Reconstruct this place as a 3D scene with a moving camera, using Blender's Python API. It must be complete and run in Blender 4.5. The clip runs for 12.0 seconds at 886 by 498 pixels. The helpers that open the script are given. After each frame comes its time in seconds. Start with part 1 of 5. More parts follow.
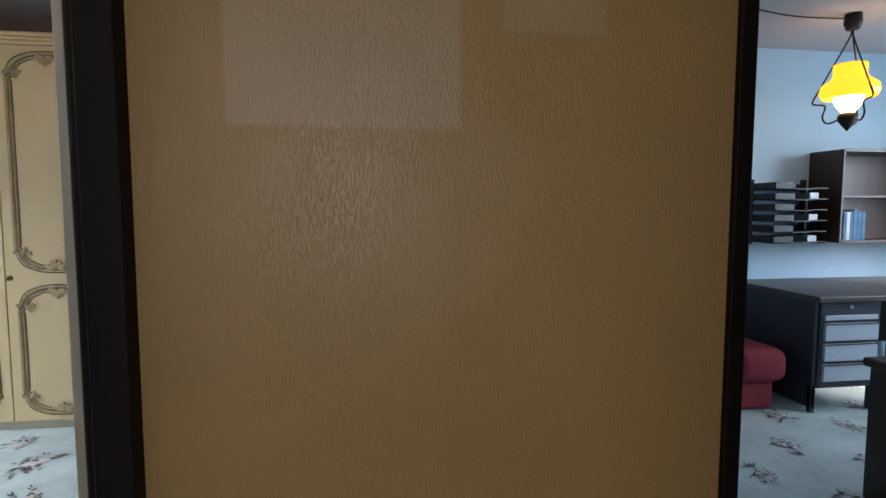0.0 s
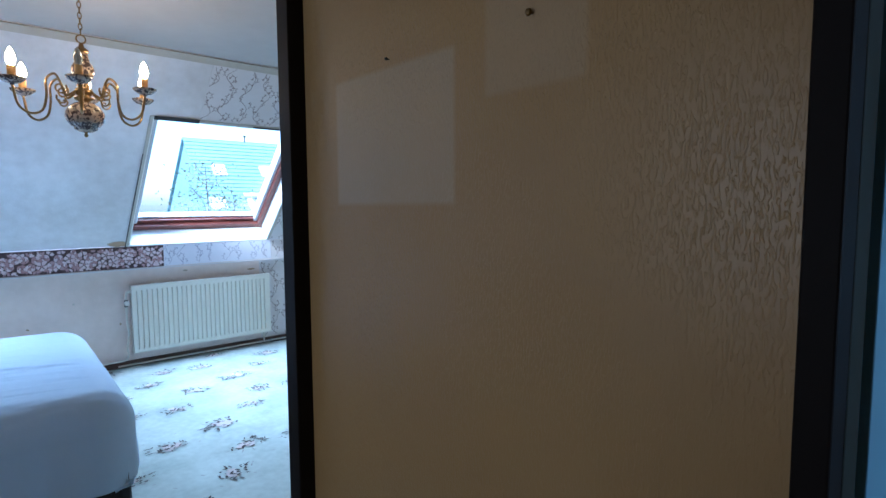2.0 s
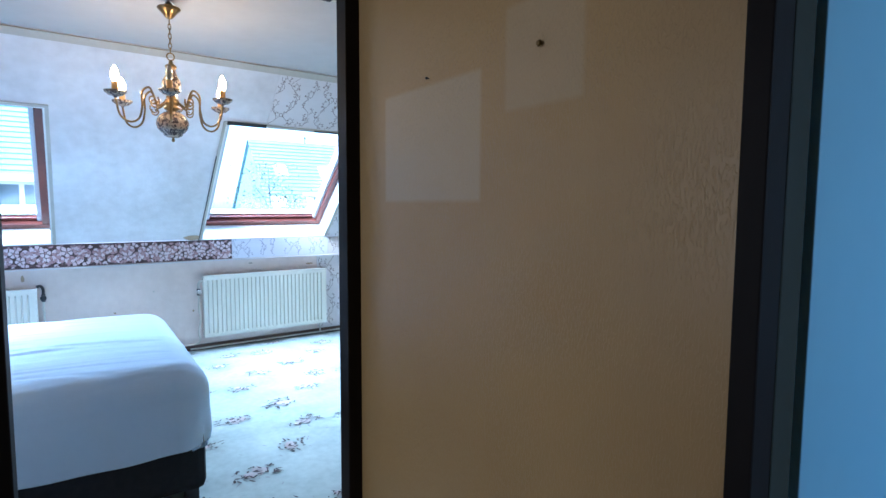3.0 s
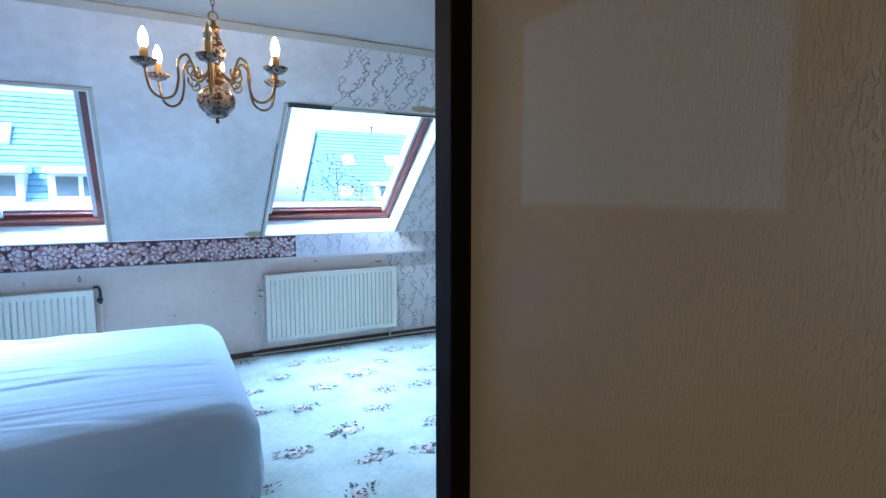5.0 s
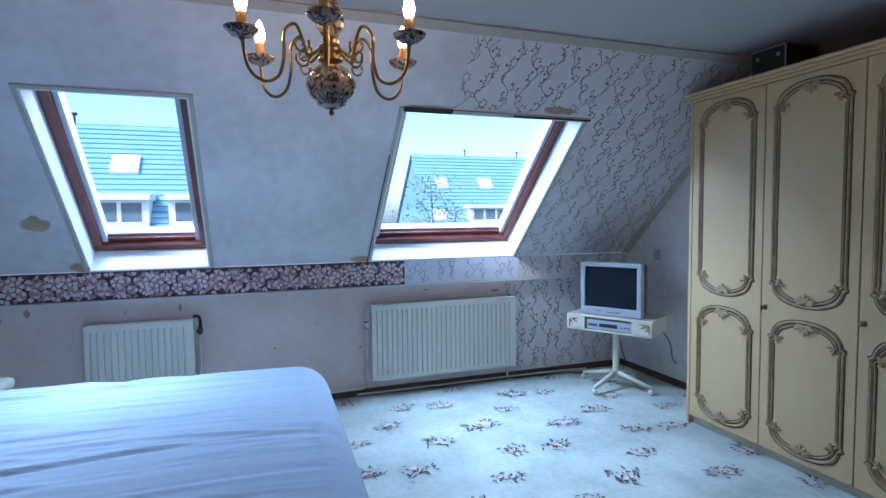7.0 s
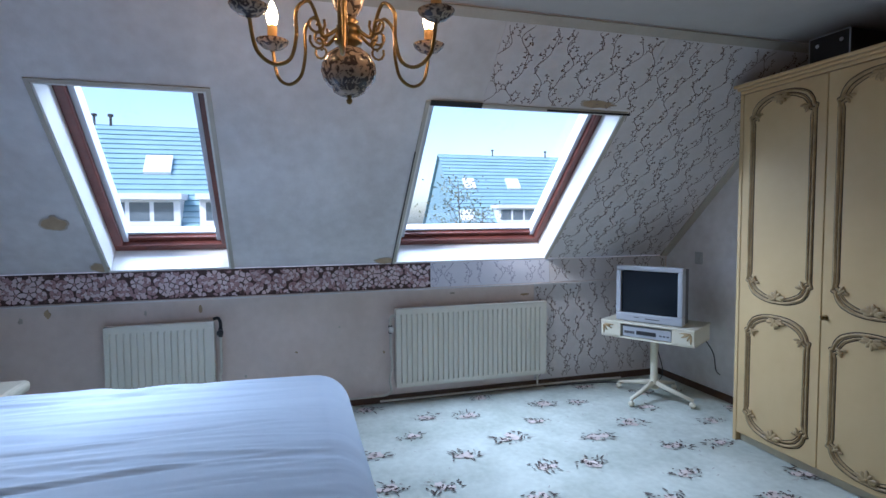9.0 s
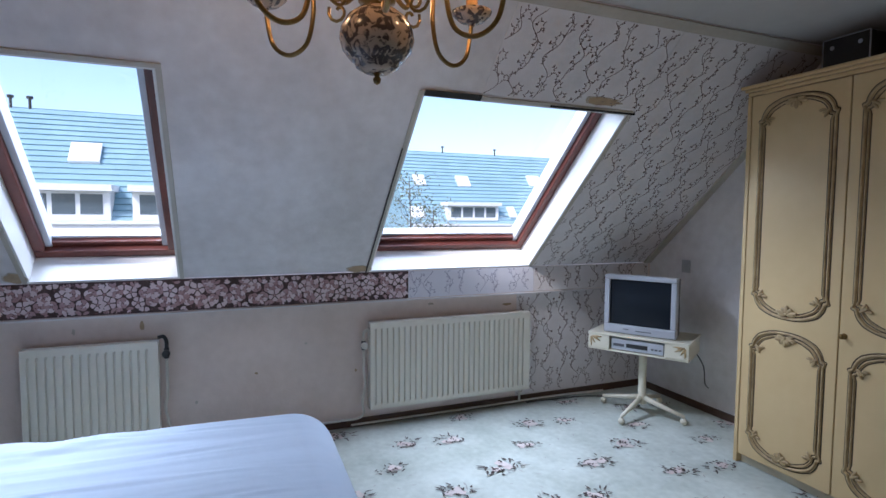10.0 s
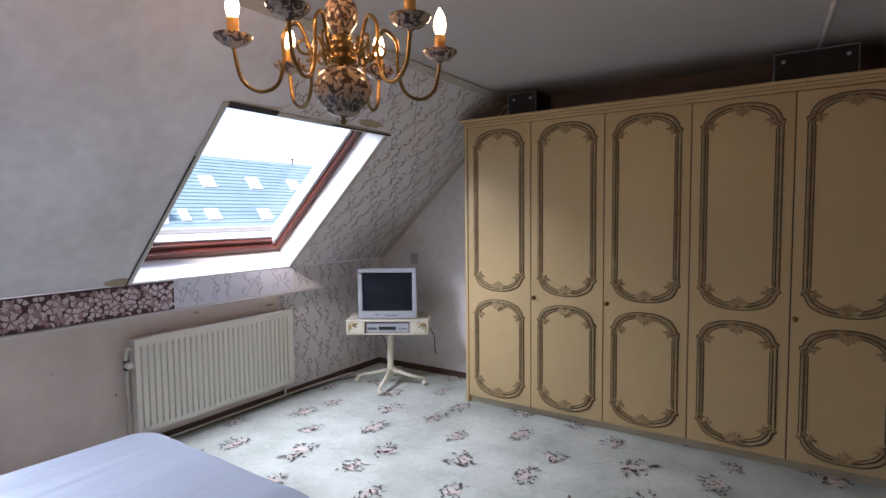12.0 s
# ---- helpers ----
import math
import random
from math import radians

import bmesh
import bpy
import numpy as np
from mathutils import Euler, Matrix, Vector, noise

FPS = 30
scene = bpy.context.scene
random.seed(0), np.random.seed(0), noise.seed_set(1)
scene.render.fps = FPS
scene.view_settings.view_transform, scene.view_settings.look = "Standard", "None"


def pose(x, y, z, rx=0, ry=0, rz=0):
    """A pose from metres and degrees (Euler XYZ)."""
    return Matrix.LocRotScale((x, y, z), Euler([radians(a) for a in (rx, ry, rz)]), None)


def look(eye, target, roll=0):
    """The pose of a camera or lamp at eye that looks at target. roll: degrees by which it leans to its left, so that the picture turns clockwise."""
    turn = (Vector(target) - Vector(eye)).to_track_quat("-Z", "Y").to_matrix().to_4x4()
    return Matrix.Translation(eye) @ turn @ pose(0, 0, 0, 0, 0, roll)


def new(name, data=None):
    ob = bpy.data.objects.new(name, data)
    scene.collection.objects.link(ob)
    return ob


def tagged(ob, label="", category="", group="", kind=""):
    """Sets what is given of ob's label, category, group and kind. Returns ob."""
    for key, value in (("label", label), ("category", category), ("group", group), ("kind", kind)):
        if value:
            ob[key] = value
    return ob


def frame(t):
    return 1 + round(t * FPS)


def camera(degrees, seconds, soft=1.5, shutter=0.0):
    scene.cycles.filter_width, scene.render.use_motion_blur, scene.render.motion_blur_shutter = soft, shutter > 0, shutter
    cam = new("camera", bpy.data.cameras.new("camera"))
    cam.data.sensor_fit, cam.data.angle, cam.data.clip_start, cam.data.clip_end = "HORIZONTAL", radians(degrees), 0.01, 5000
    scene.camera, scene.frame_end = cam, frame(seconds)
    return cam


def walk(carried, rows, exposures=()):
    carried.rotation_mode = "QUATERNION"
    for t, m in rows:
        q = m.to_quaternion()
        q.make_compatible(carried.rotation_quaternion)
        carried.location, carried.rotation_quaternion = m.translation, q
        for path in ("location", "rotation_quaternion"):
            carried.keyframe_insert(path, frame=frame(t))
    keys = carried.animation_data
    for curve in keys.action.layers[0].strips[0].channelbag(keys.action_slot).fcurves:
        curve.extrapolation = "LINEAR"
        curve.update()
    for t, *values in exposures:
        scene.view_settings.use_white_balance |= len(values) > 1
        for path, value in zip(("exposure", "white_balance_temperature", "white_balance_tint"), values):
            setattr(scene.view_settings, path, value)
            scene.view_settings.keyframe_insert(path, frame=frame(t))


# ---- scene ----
cam = camera(79.4, 12.0)
PATH = [
    (0, (0.599, 0.341, 1.301), (0.890, 2.314, 1.145), 0.0),
    (0.5, (0.682, 0.582, 1.457), (0.525, 2.567, 1.269), 0.4),
    (1, (0.93, 0.663, 1.477), (0.19, 2.51, 1.269), -0.1),
    (1.5, (1.233, 0.72, 1.459), (-0.041, 2.251, 1.278), -0.5),
    (2, (1.57, 0.678, 1.452), (0.077, 2.0, 1.288), -0.3),
    (2.5, (1.705, 0.623, 1.453), (0.142, 1.862, 1.296), 0.2),
    (3, (1.765, 0.59, 1.442), (0.15, 1.756, 1.282), 0.3),
    (3.5, (1.789, 0.572, 1.42), (0.129, 1.678, 1.266), 0.2),
    (3.7, (1.772, 0.588, 1.423), (0.091, 1.66, 1.264), 0.1),
    (5.3, (0.926, 0.838, 1.476), (-0.825, 1.784, 1.280), -0.1),
    (5.5, (0.823, 0.826, 1.468), (-0.939, 1.755, 1.289), -0.1),
    (6, (0.606, 0.832, 1.445), (-1.203, 1.671, 1.289), -0.7),
    (6.5, (0.459, 0.859, 1.437), (-1.394, 1.6, 1.302), -0.7),
    (7, (0.373, 0.859, 1.442), (-1.51, 1.522, 1.326), -0.6),
    (7.2, (0.347, 0.863, 1.456), (-1.544, 1.5, 1.336), -0.6),
    (9, (0.194, 0.914, 1.442), (-1.72, 1.482, 1.328), -0.4),
    (9.5, (-0.044, 0.891, 1.49), (-1.95, 1.485, 1.362), -0.0),
    (10, (-0.252, 0.796, 1.498), (-2.097, 1.556, 1.369), 0.4),
    (10.5, (-0.381, 0.613, 1.527), (-2.074, 1.671, 1.406), 0.5),
    (11, (-0.39, 0.353, 1.533), (-1.808, 1.759, 1.407), -0.2),
    (11.5, (-0.334, 0.18, 1.527), (-1.514, 1.79, 1.402), -0.4),
    (12, (-0.324, 0.017, 1.522), (-1.424, 1.682, 1.394), -0.6),
]
# the camera's own exposure and white balance drift: seconds, stops, kelvin, tint
EXPOSURES = [(0.0, 2.35, 5600, 10), (0.5, 2.35, 5550, 10), (1.0, 2.25, 4900, 7), (1.5, 1.85, 4600, 6), (2.0, 1.98, 4550, 5), (2.5, 2.45, 4550, 5), (3.7, 2.55, 4650, 5), (5.5, 1.85, 4350, 4), (6.5, 1.45, 4350, 8), (7.2, 1.3, 4750, 12), (9.0, 1.15, 5300, 14), (10.5, 1.08, 5900, 20), (12.0, 1.32, 6400, 25)]
walk(cam, [(t, look(eye, target, roll)) for t, eye, target, roll in PATH], EXPOSURES)

# ---- world and lights ----
world = bpy.data.worlds.new("sky")
scene.world = world
world.use_nodes = True
wn = world.node_tree.nodes
sky = wn.new("ShaderNodeTexSky")
sky.sky_type, sky.sun_disc = "NISHITA", False
sky.sun_elevation, sky.sun_rotation = radians(42), radians(150)
sky.dust_density, sky.air_density = 2.0, 1.0
wn["Background"].inputs[1].default_value = 0.15
world.node_tree.links.new(sky.outputs[0], wn["Background"].inputs[0])


def lamp(name, kind, m, energy, color=(1, 1, 1), size=1.0, size_y=None):
    data = bpy.data.lights.new(name, kind)
    data.energy, data.color = energy, color
    if kind == "AREA":
        data.shape, data.size, data.size_y = "RECTANGLE", size, size_y or size
    elif kind == "SUN":
        data.angle = radians(size)
    else:
        data.shadow_soft_size = size
    ob = new(name, data)
    ob.matrix_world = m
    return ob


lamp("sun", "SUN", look((10, -12, 15), (0, 0, 0)), 2.0, (1, 0.95, 0.88), 12)
# added lamps for the sky above roof windows and at the unseen study window
DAY = (0.80, 0.90, 1.0)
lamp("fill_light", "AREA", look((-4.15, 0.17, 3.25), (-2.2, 0.3, 0.6)), 80, DAY, 0.9, 1.0)
lamp("fill_light", "AREA", look((-4.15, 2.35, 3.25), (-2.0, 2.2, 0.6)), 95, DAY, 1.8, 1.2)
lamp("fill_light", "AREA", look((5.32, 2.6, 1.6), (2.5, 2.9, 0.9)), 6.5, DAY, 1.2, 1.1)
# unseen lamp behind the landing, added to brighten its ochre wall
lamp("fill_light", "AREA", look((0.42, -2.38, 1.5), (0.42, 1.2, 1.4)), 5.4, (1.0, 0.93, 0.84), 0.5, 1.1)

# ---- materials ----


def mat(name, color, rough=0.6, metal=0.0, second=None, scale=6.0, amount=0.5, bump=0.0, bump_scale=60.0, stretch=(1, 1, 1), spots=None, trans=0.0, emit=None, coat=0.0):
    """A surface: a base colour mottled with a second one at a coarse and a fine scale, and fine relief."""
    m = bpy.data.materials.new(name)
    m.use_nodes = True
    n, l = m.node_tree.nodes, m.node_tree.links
    b = n["Principled BSDF"]
    b.inputs["Base Color"].default_value = (*color, 1)
    b.inputs["Roughness"].default_value = rough
    b.inputs["Metallic"].default_value = metal
    b.inputs["Transmission Weight"].default_value = trans
    b.inputs["Coat Weight"].default_value = coat
    if emit:
        b.inputs["Emission Color"].default_value = (*emit[:3], 1)
        b.inputs["Emission Strength"].default_value = emit[3]
    co = n.new("ShaderNodeTexCoord")
    mp = n.new("ShaderNodeMapping")
    mp.inputs["Scale"].default_value = stretch
    l.new(co.outputs["Object"], mp.inputs[0])
    if second:
        coarse, fine = n.new("ShaderNodeTexNoise"), n.new("ShaderNodeTexNoise")
        coarse.inputs["Scale"].default_value, coarse.inputs["Detail"].default_value = scale, 5
        fine.inputs["Scale"].default_value, fine.inputs["Detail"].default_value = scale * 9, 4
        l.new(mp.outputs[0], coarse.inputs["Vector"])
        l.new(mp.outputs[0], fine.inputs["Vector"])
        add = n.new("ShaderNodeMath")
        add.operation = "MULTIPLY_ADD"
        add.inputs[1].default_value = 0.4
        l.new(fine.outputs[0], add.inputs[0])
        l.new(coarse.outputs[0], add.inputs[2])
        ramp = n.new("ShaderNodeMapRange")
        ramp.inputs[1].default_value, ramp.inputs[2].default_value = 0.5, 0.95
        ramp.inputs[4].default_value = amount
        l.new(add.outputs[0], ramp.inputs[0])
        mix = n.new("ShaderNodeMix")
        mix.data_type = "RGBA"
        mix.inputs[6].default_value, mix.inputs[7].default_value = (*color, 1), (*second, 1)
        l.new(ramp.outputs[0], mix.inputs[0])
        l.new(mix.outputs[2], b.inputs["Base Color"])
    if bump:
        t = n.new("ShaderNodeTexNoise")
        t.inputs["Scale"].default_value, t.inputs["Detail"].default_value = bump_scale, 5
        l.new(mp.outputs[0], t.inputs["Vector"])
        bp = n.new("ShaderNodeBump")
        bp.inputs["Strength"].default_value, bp.inputs["Distance"].default_value = bump, 0.004
        l.new(t.outputs[0], bp.inputs["Height"])
        l.new(bp.outputs[0], b.inputs["Normal"])
    return m


M_PLASTER = mat("plaster_white", (0.85, 0.83, 0.84), 0.85, second=(0.46, 0.42, 0.40), scale=1.5, amount=0.6, bump=0.3, bump_scale=45)
M_KNEE = mat("old_backing_paper", (0.82, 0.72, 0.67), 0.9, second=(0.60, 0.50, 0.44), scale=1.9, amount=0.6, bump=0.3, bump_scale=40)
M_PAPER = mat("wallpaper_ground", (0.76, 0.73, 0.74), 0.8, second=(0.64, 0.59, 0.57), scale=2.0, amount=0.5, bump=0.15, bump_scale=120)
M_PAPER_NEW = mat("wallpaper_unfaded", (0.78, 0.78, 0.84), 0.8, second=(0.70, 0.69, 0.76), scale=3.0, amount=0.4, bump=0.1, bump_scale=120)
M_VINE = mat("vine_print", (0.19, 0.14, 0.135), 0.85, second=(0.30, 0.24, 0.23), scale=14, amount=0.9)
M_VINE_BLUE = mat("vine_print_unfaded", (0.33, 0.33, 0.44), 0.85, second=(0.50, 0.48, 0.56), scale=14, amount=0.9)
M_CEIL = mat("ceiling_paint", (0.52, 0.50, 0.48), 0.9, second=(0.40, 0.37, 0.35), scale=1.0, amount=0.5, bump=0.2, bump_scale=90)
M_BEIGE = mat("beige_painted_trim", (0.54, 0.51, 0.45), 0.6, second=(0.40, 0.37, 0.31), scale=5, amount=0.5)
M_WHITE = mat("white_gloss_paint", (0.80, 0.80, 0.78), 0.35, second=(0.70, 0.69, 0.66), scale=5, amount=0.4, bump=0.05)
M_FRAME = mat("red_brown_stained_wood", (0.17, 0.050, 0.035), 0.32, second=(0.08, 0.022, 0.018), scale=4, amount=0.8, bump=0.2, bump_scale=50, stretch=(1, 1, 1))
M_ALU = mat("pale_sash_paint", (0.62, 0.64, 0.68), 0.4, second=(0.52, 0.53, 0.56), scale=8, amount=0.4)
M_DARK = mat("black_gap_strip", (0.02, 0.02, 0.02), 0.7, second=(0.05, 0.045, 0.04), scale=12, amount=0.6)
M_BROWNDOOR = mat("dark_brown_door_frame", (0.009, 0.006, 0.005), 0.6, second=(0.016, 0.010, 0.008), scale=3, amount=0.6, bump=0.1, bump_scale=30, stretch=(1, 1, 0.2))
M_OLIVE = mat("olive_grey_door_rebate", (0.045, 0.046, 0.034), 0.65, second=(0.03, 0.03, 0.023), scale=4, amount=0.5)
M_CREAM = mat("cream_paint", (0.62, 0.56, 0.42), 0.45, second=(0.52, 0.46, 0.33), scale=4, amount=0.4)
M_WARD = mat("ivory_lacquer", (0.63, 0.465, 0.235), 0.38, second=(0.54, 0.375, 0.175), scale=1.6, amount=0.6, bump=0.04, bump_scale=70)
M_MOULD = mat("antiqued_moulding", (0.50, 0.365, 0.18), 0.42, second=(0.26, 0.17, 0.075), scale=14, amount=0.8, bump=0.1, bump_scale=90)
# glaze lines on the mouldings, and painted shade in the door gaps
M_GROOVE = mat("brown_glaze_and_gap_shade", (0.050, 0.032, 0.016), 0.6, second=(0.10, 0.07, 0.036), scale=15, amount=0.8)
M_SKIRT = mat("dark_brown_skirting", (0.10, 0.055, 0.035), 0.5, second=(0.05, 0.028, 0.02), scale=5, amount=0.8)
M_RAD = mat("radiator_enamel", (0.82, 0.80, 0.71), 0.32, second=(0.74, 0.72, 0.63), scale=3, amount=0.5)
M_PIPE = mat("white_painted_pipe", (0.70, 0.68, 0.62), 0.4, second=(0.55, 0.52, 0.46), scale=10, amount=0.5)
M_BLACK = mat("black_plastic", (0.015, 0.015, 0.017), 0.45, second=(0.03, 0.03, 0.03), scale=8, amount=0.5)
M_SHEET = mat("white_cotton_duvet", (0.60, 0.70, 0.82), 0.85, second=(0.53, 0.63, 0.76), scale=3, amount=0.4, bump=0.25, bump_scale=14)
M_BASE = mat("black_bed_fabric", (0.012, 0.012, 0.014), 0.9, second=(0.025, 0.025, 0.028), scale=30, amount=0.6, bump=0.3, bump_scale=300)
M_SILVER = mat("silver_grey_plastic", (0.46, 0.48, 0.52), 0.38, second=(0.40, 0.42, 0.45), scale=6, amount=0.3)
M_TVBACK = mat("dark_grey_plastic", (0.10, 0.10, 0.11), 0.55, second=(0.07, 0.07, 0.08), scale=10, amount=0.4)
M_SCREEN = mat("dark_glass_screen", (0.016, 0.02, 0.026), 0.14)
M_TABLE = mat("ivory_painted_table", (0.70, 0.66, 0.52), 0.4, second=(0.60, 0.55, 0.42), scale=4, amount=0.4)
M_BRASS = mat("aged_brass", (0.34, 0.22, 0.085), 0.30, 1.0, second=(0.13, 0.08, 0.03), scale=18, amount=0.7)
M_CANDLE = mat("candle_sleeve", (0.72, 0.42, 0.13), 0.5, second=(0.60, 0.33, 0.10), scale=20, amount=0.5)
M_BULB = mat("lit_bulb", (1, 0.9, 0.7), 0.3, emit=(1.0, 0.60, 0.27, 32.0))
M_CHIMNEY = mat("lit_lamp_chimney", (1, 0.9, 0.7), 0.3, emit=(1.0, 0.72, 0.35, 2.0))
M_DEAD = mat("unlit_bulb", (0.62, 0.55, 0.42), 0.15, trans=0.6)
M_TORN = mat("torn_paper_patch", (0.50, 0.38, 0.25), 0.9, second=(0.34, 0.25, 0.16), scale=12, amount=0.9)
M_TORN_EDGE = mat("torn_paper_edge", (0.60, 0.56, 0.50), 0.9, second=(0.34, 0.27, 0.20), scale=20, amount=0.9)
M_LEAF = mat("carpet_leaf_print", (0.050, 0.036, 0.032), 0.95, second=(0.12, 0.09, 0.08), scale=25, amount=0.9)
M_PETAL = mat("carpet_flower_print", (0.60, 0.50, 0.46), 0.95, second=(0.64, 0.58, 0.53), scale=25, amount=0.9)
M_STEM = mat("carpet_grey_leaf_print", (0.33, 0.33, 0.30), 0.95, second=(0.46, 0.46, 0.41), scale=25, amount=0.9)
M_ROSE = mat("rose_border_ground", (0.055, 0.030, 0.030), 0.75, second=(0.13, 0.085, 0.08), scale=30, amount=0.7)
M_ROSE_PALE = mat("rose_print_pale", (0.78, 0.68, 0.70), 0.75, second=(0.58, 0.43, 0.45), scale=9, amount=0.8)
M_ROSE_PINK = mat("rose_print_pink", (0.38, 0.22, 0.23), 0.75, second=(0.54, 0.38, 0.39), scale=16, amount=0.8)
M_ROSE_WINE = mat("rose_print_wine", (0.14, 0.07, 0.07), 0.75, second=(0.24, 0.14, 0.14), scale=20, amount=0.6)
M_RED = mat("dusty_red_velour", (0.30, 0.035, 0.045), 0.9, second=(0.20, 0.02, 0.03), scale=5, amount=0.6, bump=0.3, bump_scale=200)
M_DESK = mat("dark_grey_steel", (0.035, 0.036, 0.04), 0.45, second=(0.055, 0.055, 0.06), scale=4, amount=0.5)
M_DESKTOP = mat("brown_laminate", (0.085, 0.065, 0.05), 0.4, second=(0.05, 0.038, 0.03), scale=5, amount=0.6, stretch=(0.3, 3, 1))
M_DRAWER = mat("light_grey_drawer", (0.52, 0.54, 0.55), 0.45, second=(0.45, 0.46, 0.47), scale=4, amount=0.4)
M_WALNUT = mat("dark_walnut", (0.055, 0.026, 0.015), 0.4, second=(0.030, 0.014, 0.009), scale=4, amount=0.8, stretch=(4, 4, 0.6))
M_IRON = mat("dark_wrought_iron", (0.03, 0.022, 0.018), 0.5, 0.6)
M_AMBER = mat("amber_glass_shade", (0.85, 0.50, 0.03), 0.3, emit=(1.0, 0.40, 0.005, 0.38))
M_BOOK = mat("blue_book_cloth", (0.10, 0.20, 0.30), 0.7, second=(0.05, 0.10, 0.18), scale=12, amount=0.6)
M_BOOKW = mat("white_book_cover", (0.66, 0.68, 0.66), 0.6, second=(0.5, 0.5, 0.5), scale=12, amount=0.5)
M_ROOF = mat("slate_blue_roof_tile", (0.24, 0.38, 0.44), 0.7, second=(0.19, 0.31, 0.36), scale=0.8, amount=0.8)
M_BRICKFAR = mat("far_brick_wall", (0.22, 0.15, 0.11), 0.9, second=(0.16, 0.10, 0.08), scale=1.5, amount=0.8, bump=0.2, bump_scale=20)
M_FARWHITE = mat("white_dormer_paint", (0.72, 0.73, 0.73), 0.5, second=(0.6, 0.61, 0.62), scale=1, amount=0.4)
M_FARGLASS = mat("far_window_glass", (0.08, 0.11, 0.13), 0.08)
# pale colour stands in for the sky mirrored in the far skylights
M_FARSKYL = mat("far_skylight_sky_glare", (0.72, 0.76, 0.78), 0.25)
M_FOLIAGE = mat("leaf_green", (0.14, 0.17, 0.10), 0.7, second=(0.19, 0.20, 0.13), scale=2, amount=0.8)
M_BARK = mat("bark", (0.10, 0.08, 0.06), 0.9, second=(0.06, 0.045, 0.035), scale=6, amount=0.8, bump=0.5, bump_scale=20)
M_GRASS = mat("lawn_and_paving", (0.09, 0.11, 0.06), 0.95, second=(0.16, 0.15, 0.12), scale=0.3, amount=0.8)

for dull in (M_BROWNDOOR, M_OLIVE, M_SCREEN):
    dull.node_tree.nodes["Principled BSDF"].inputs["Specular IOR Level"].default_value = 0.15
M_STUDY = mat("pale_blue_study_paint", (0.50, 0.63, 0.72), 0.85, second=(0.42, 0.54, 0.62), scale=1.2, amount=0.5, bump=0.2, bump_scale=60)
M_LEAF_DOOR = mat("light_blue_door_paint", (0.27, 0.47, 0.60), 0.5, second=(0.24, 0.42, 0.54), scale=1.5, amount=0.5)

M_GLASS = bpy.data.materials.new("window_glass")
M_GLASS.use_nodes = True
gn, gl = M_GLASS.node_tree.nodes, M_GLASS.node_tree.links
g_clear, g_gloss, g_mix = gn.new("ShaderNodeBsdfTransparent"), gn.new("ShaderNodeBsdfGlossy"), gn.new("ShaderNodeMixShader")
g_gloss.inputs["Roughness"].default_value = 0.02
g_mix.inputs[0].default_value = 0.04
gl.new(g_clear.outputs[0], g_mix.inputs[1])
gl.new(g_gloss.outputs[0], g_mix.inputs[2])
gl.new(g_mix.outputs[0], gn["Material Output"].inputs[0])


def math_node(n, l, op, a, b=None):
    k = n.new("ShaderNodeMath")
    k.operation = op
    for i, v in enumerate((a, b)):
        if v is None:
            continue
        if isinstance(v, (int, float)):
            k.inputs[i].default_value = v
        else:
            l.new(v, k.inputs[i])
    return k.outputs[0]


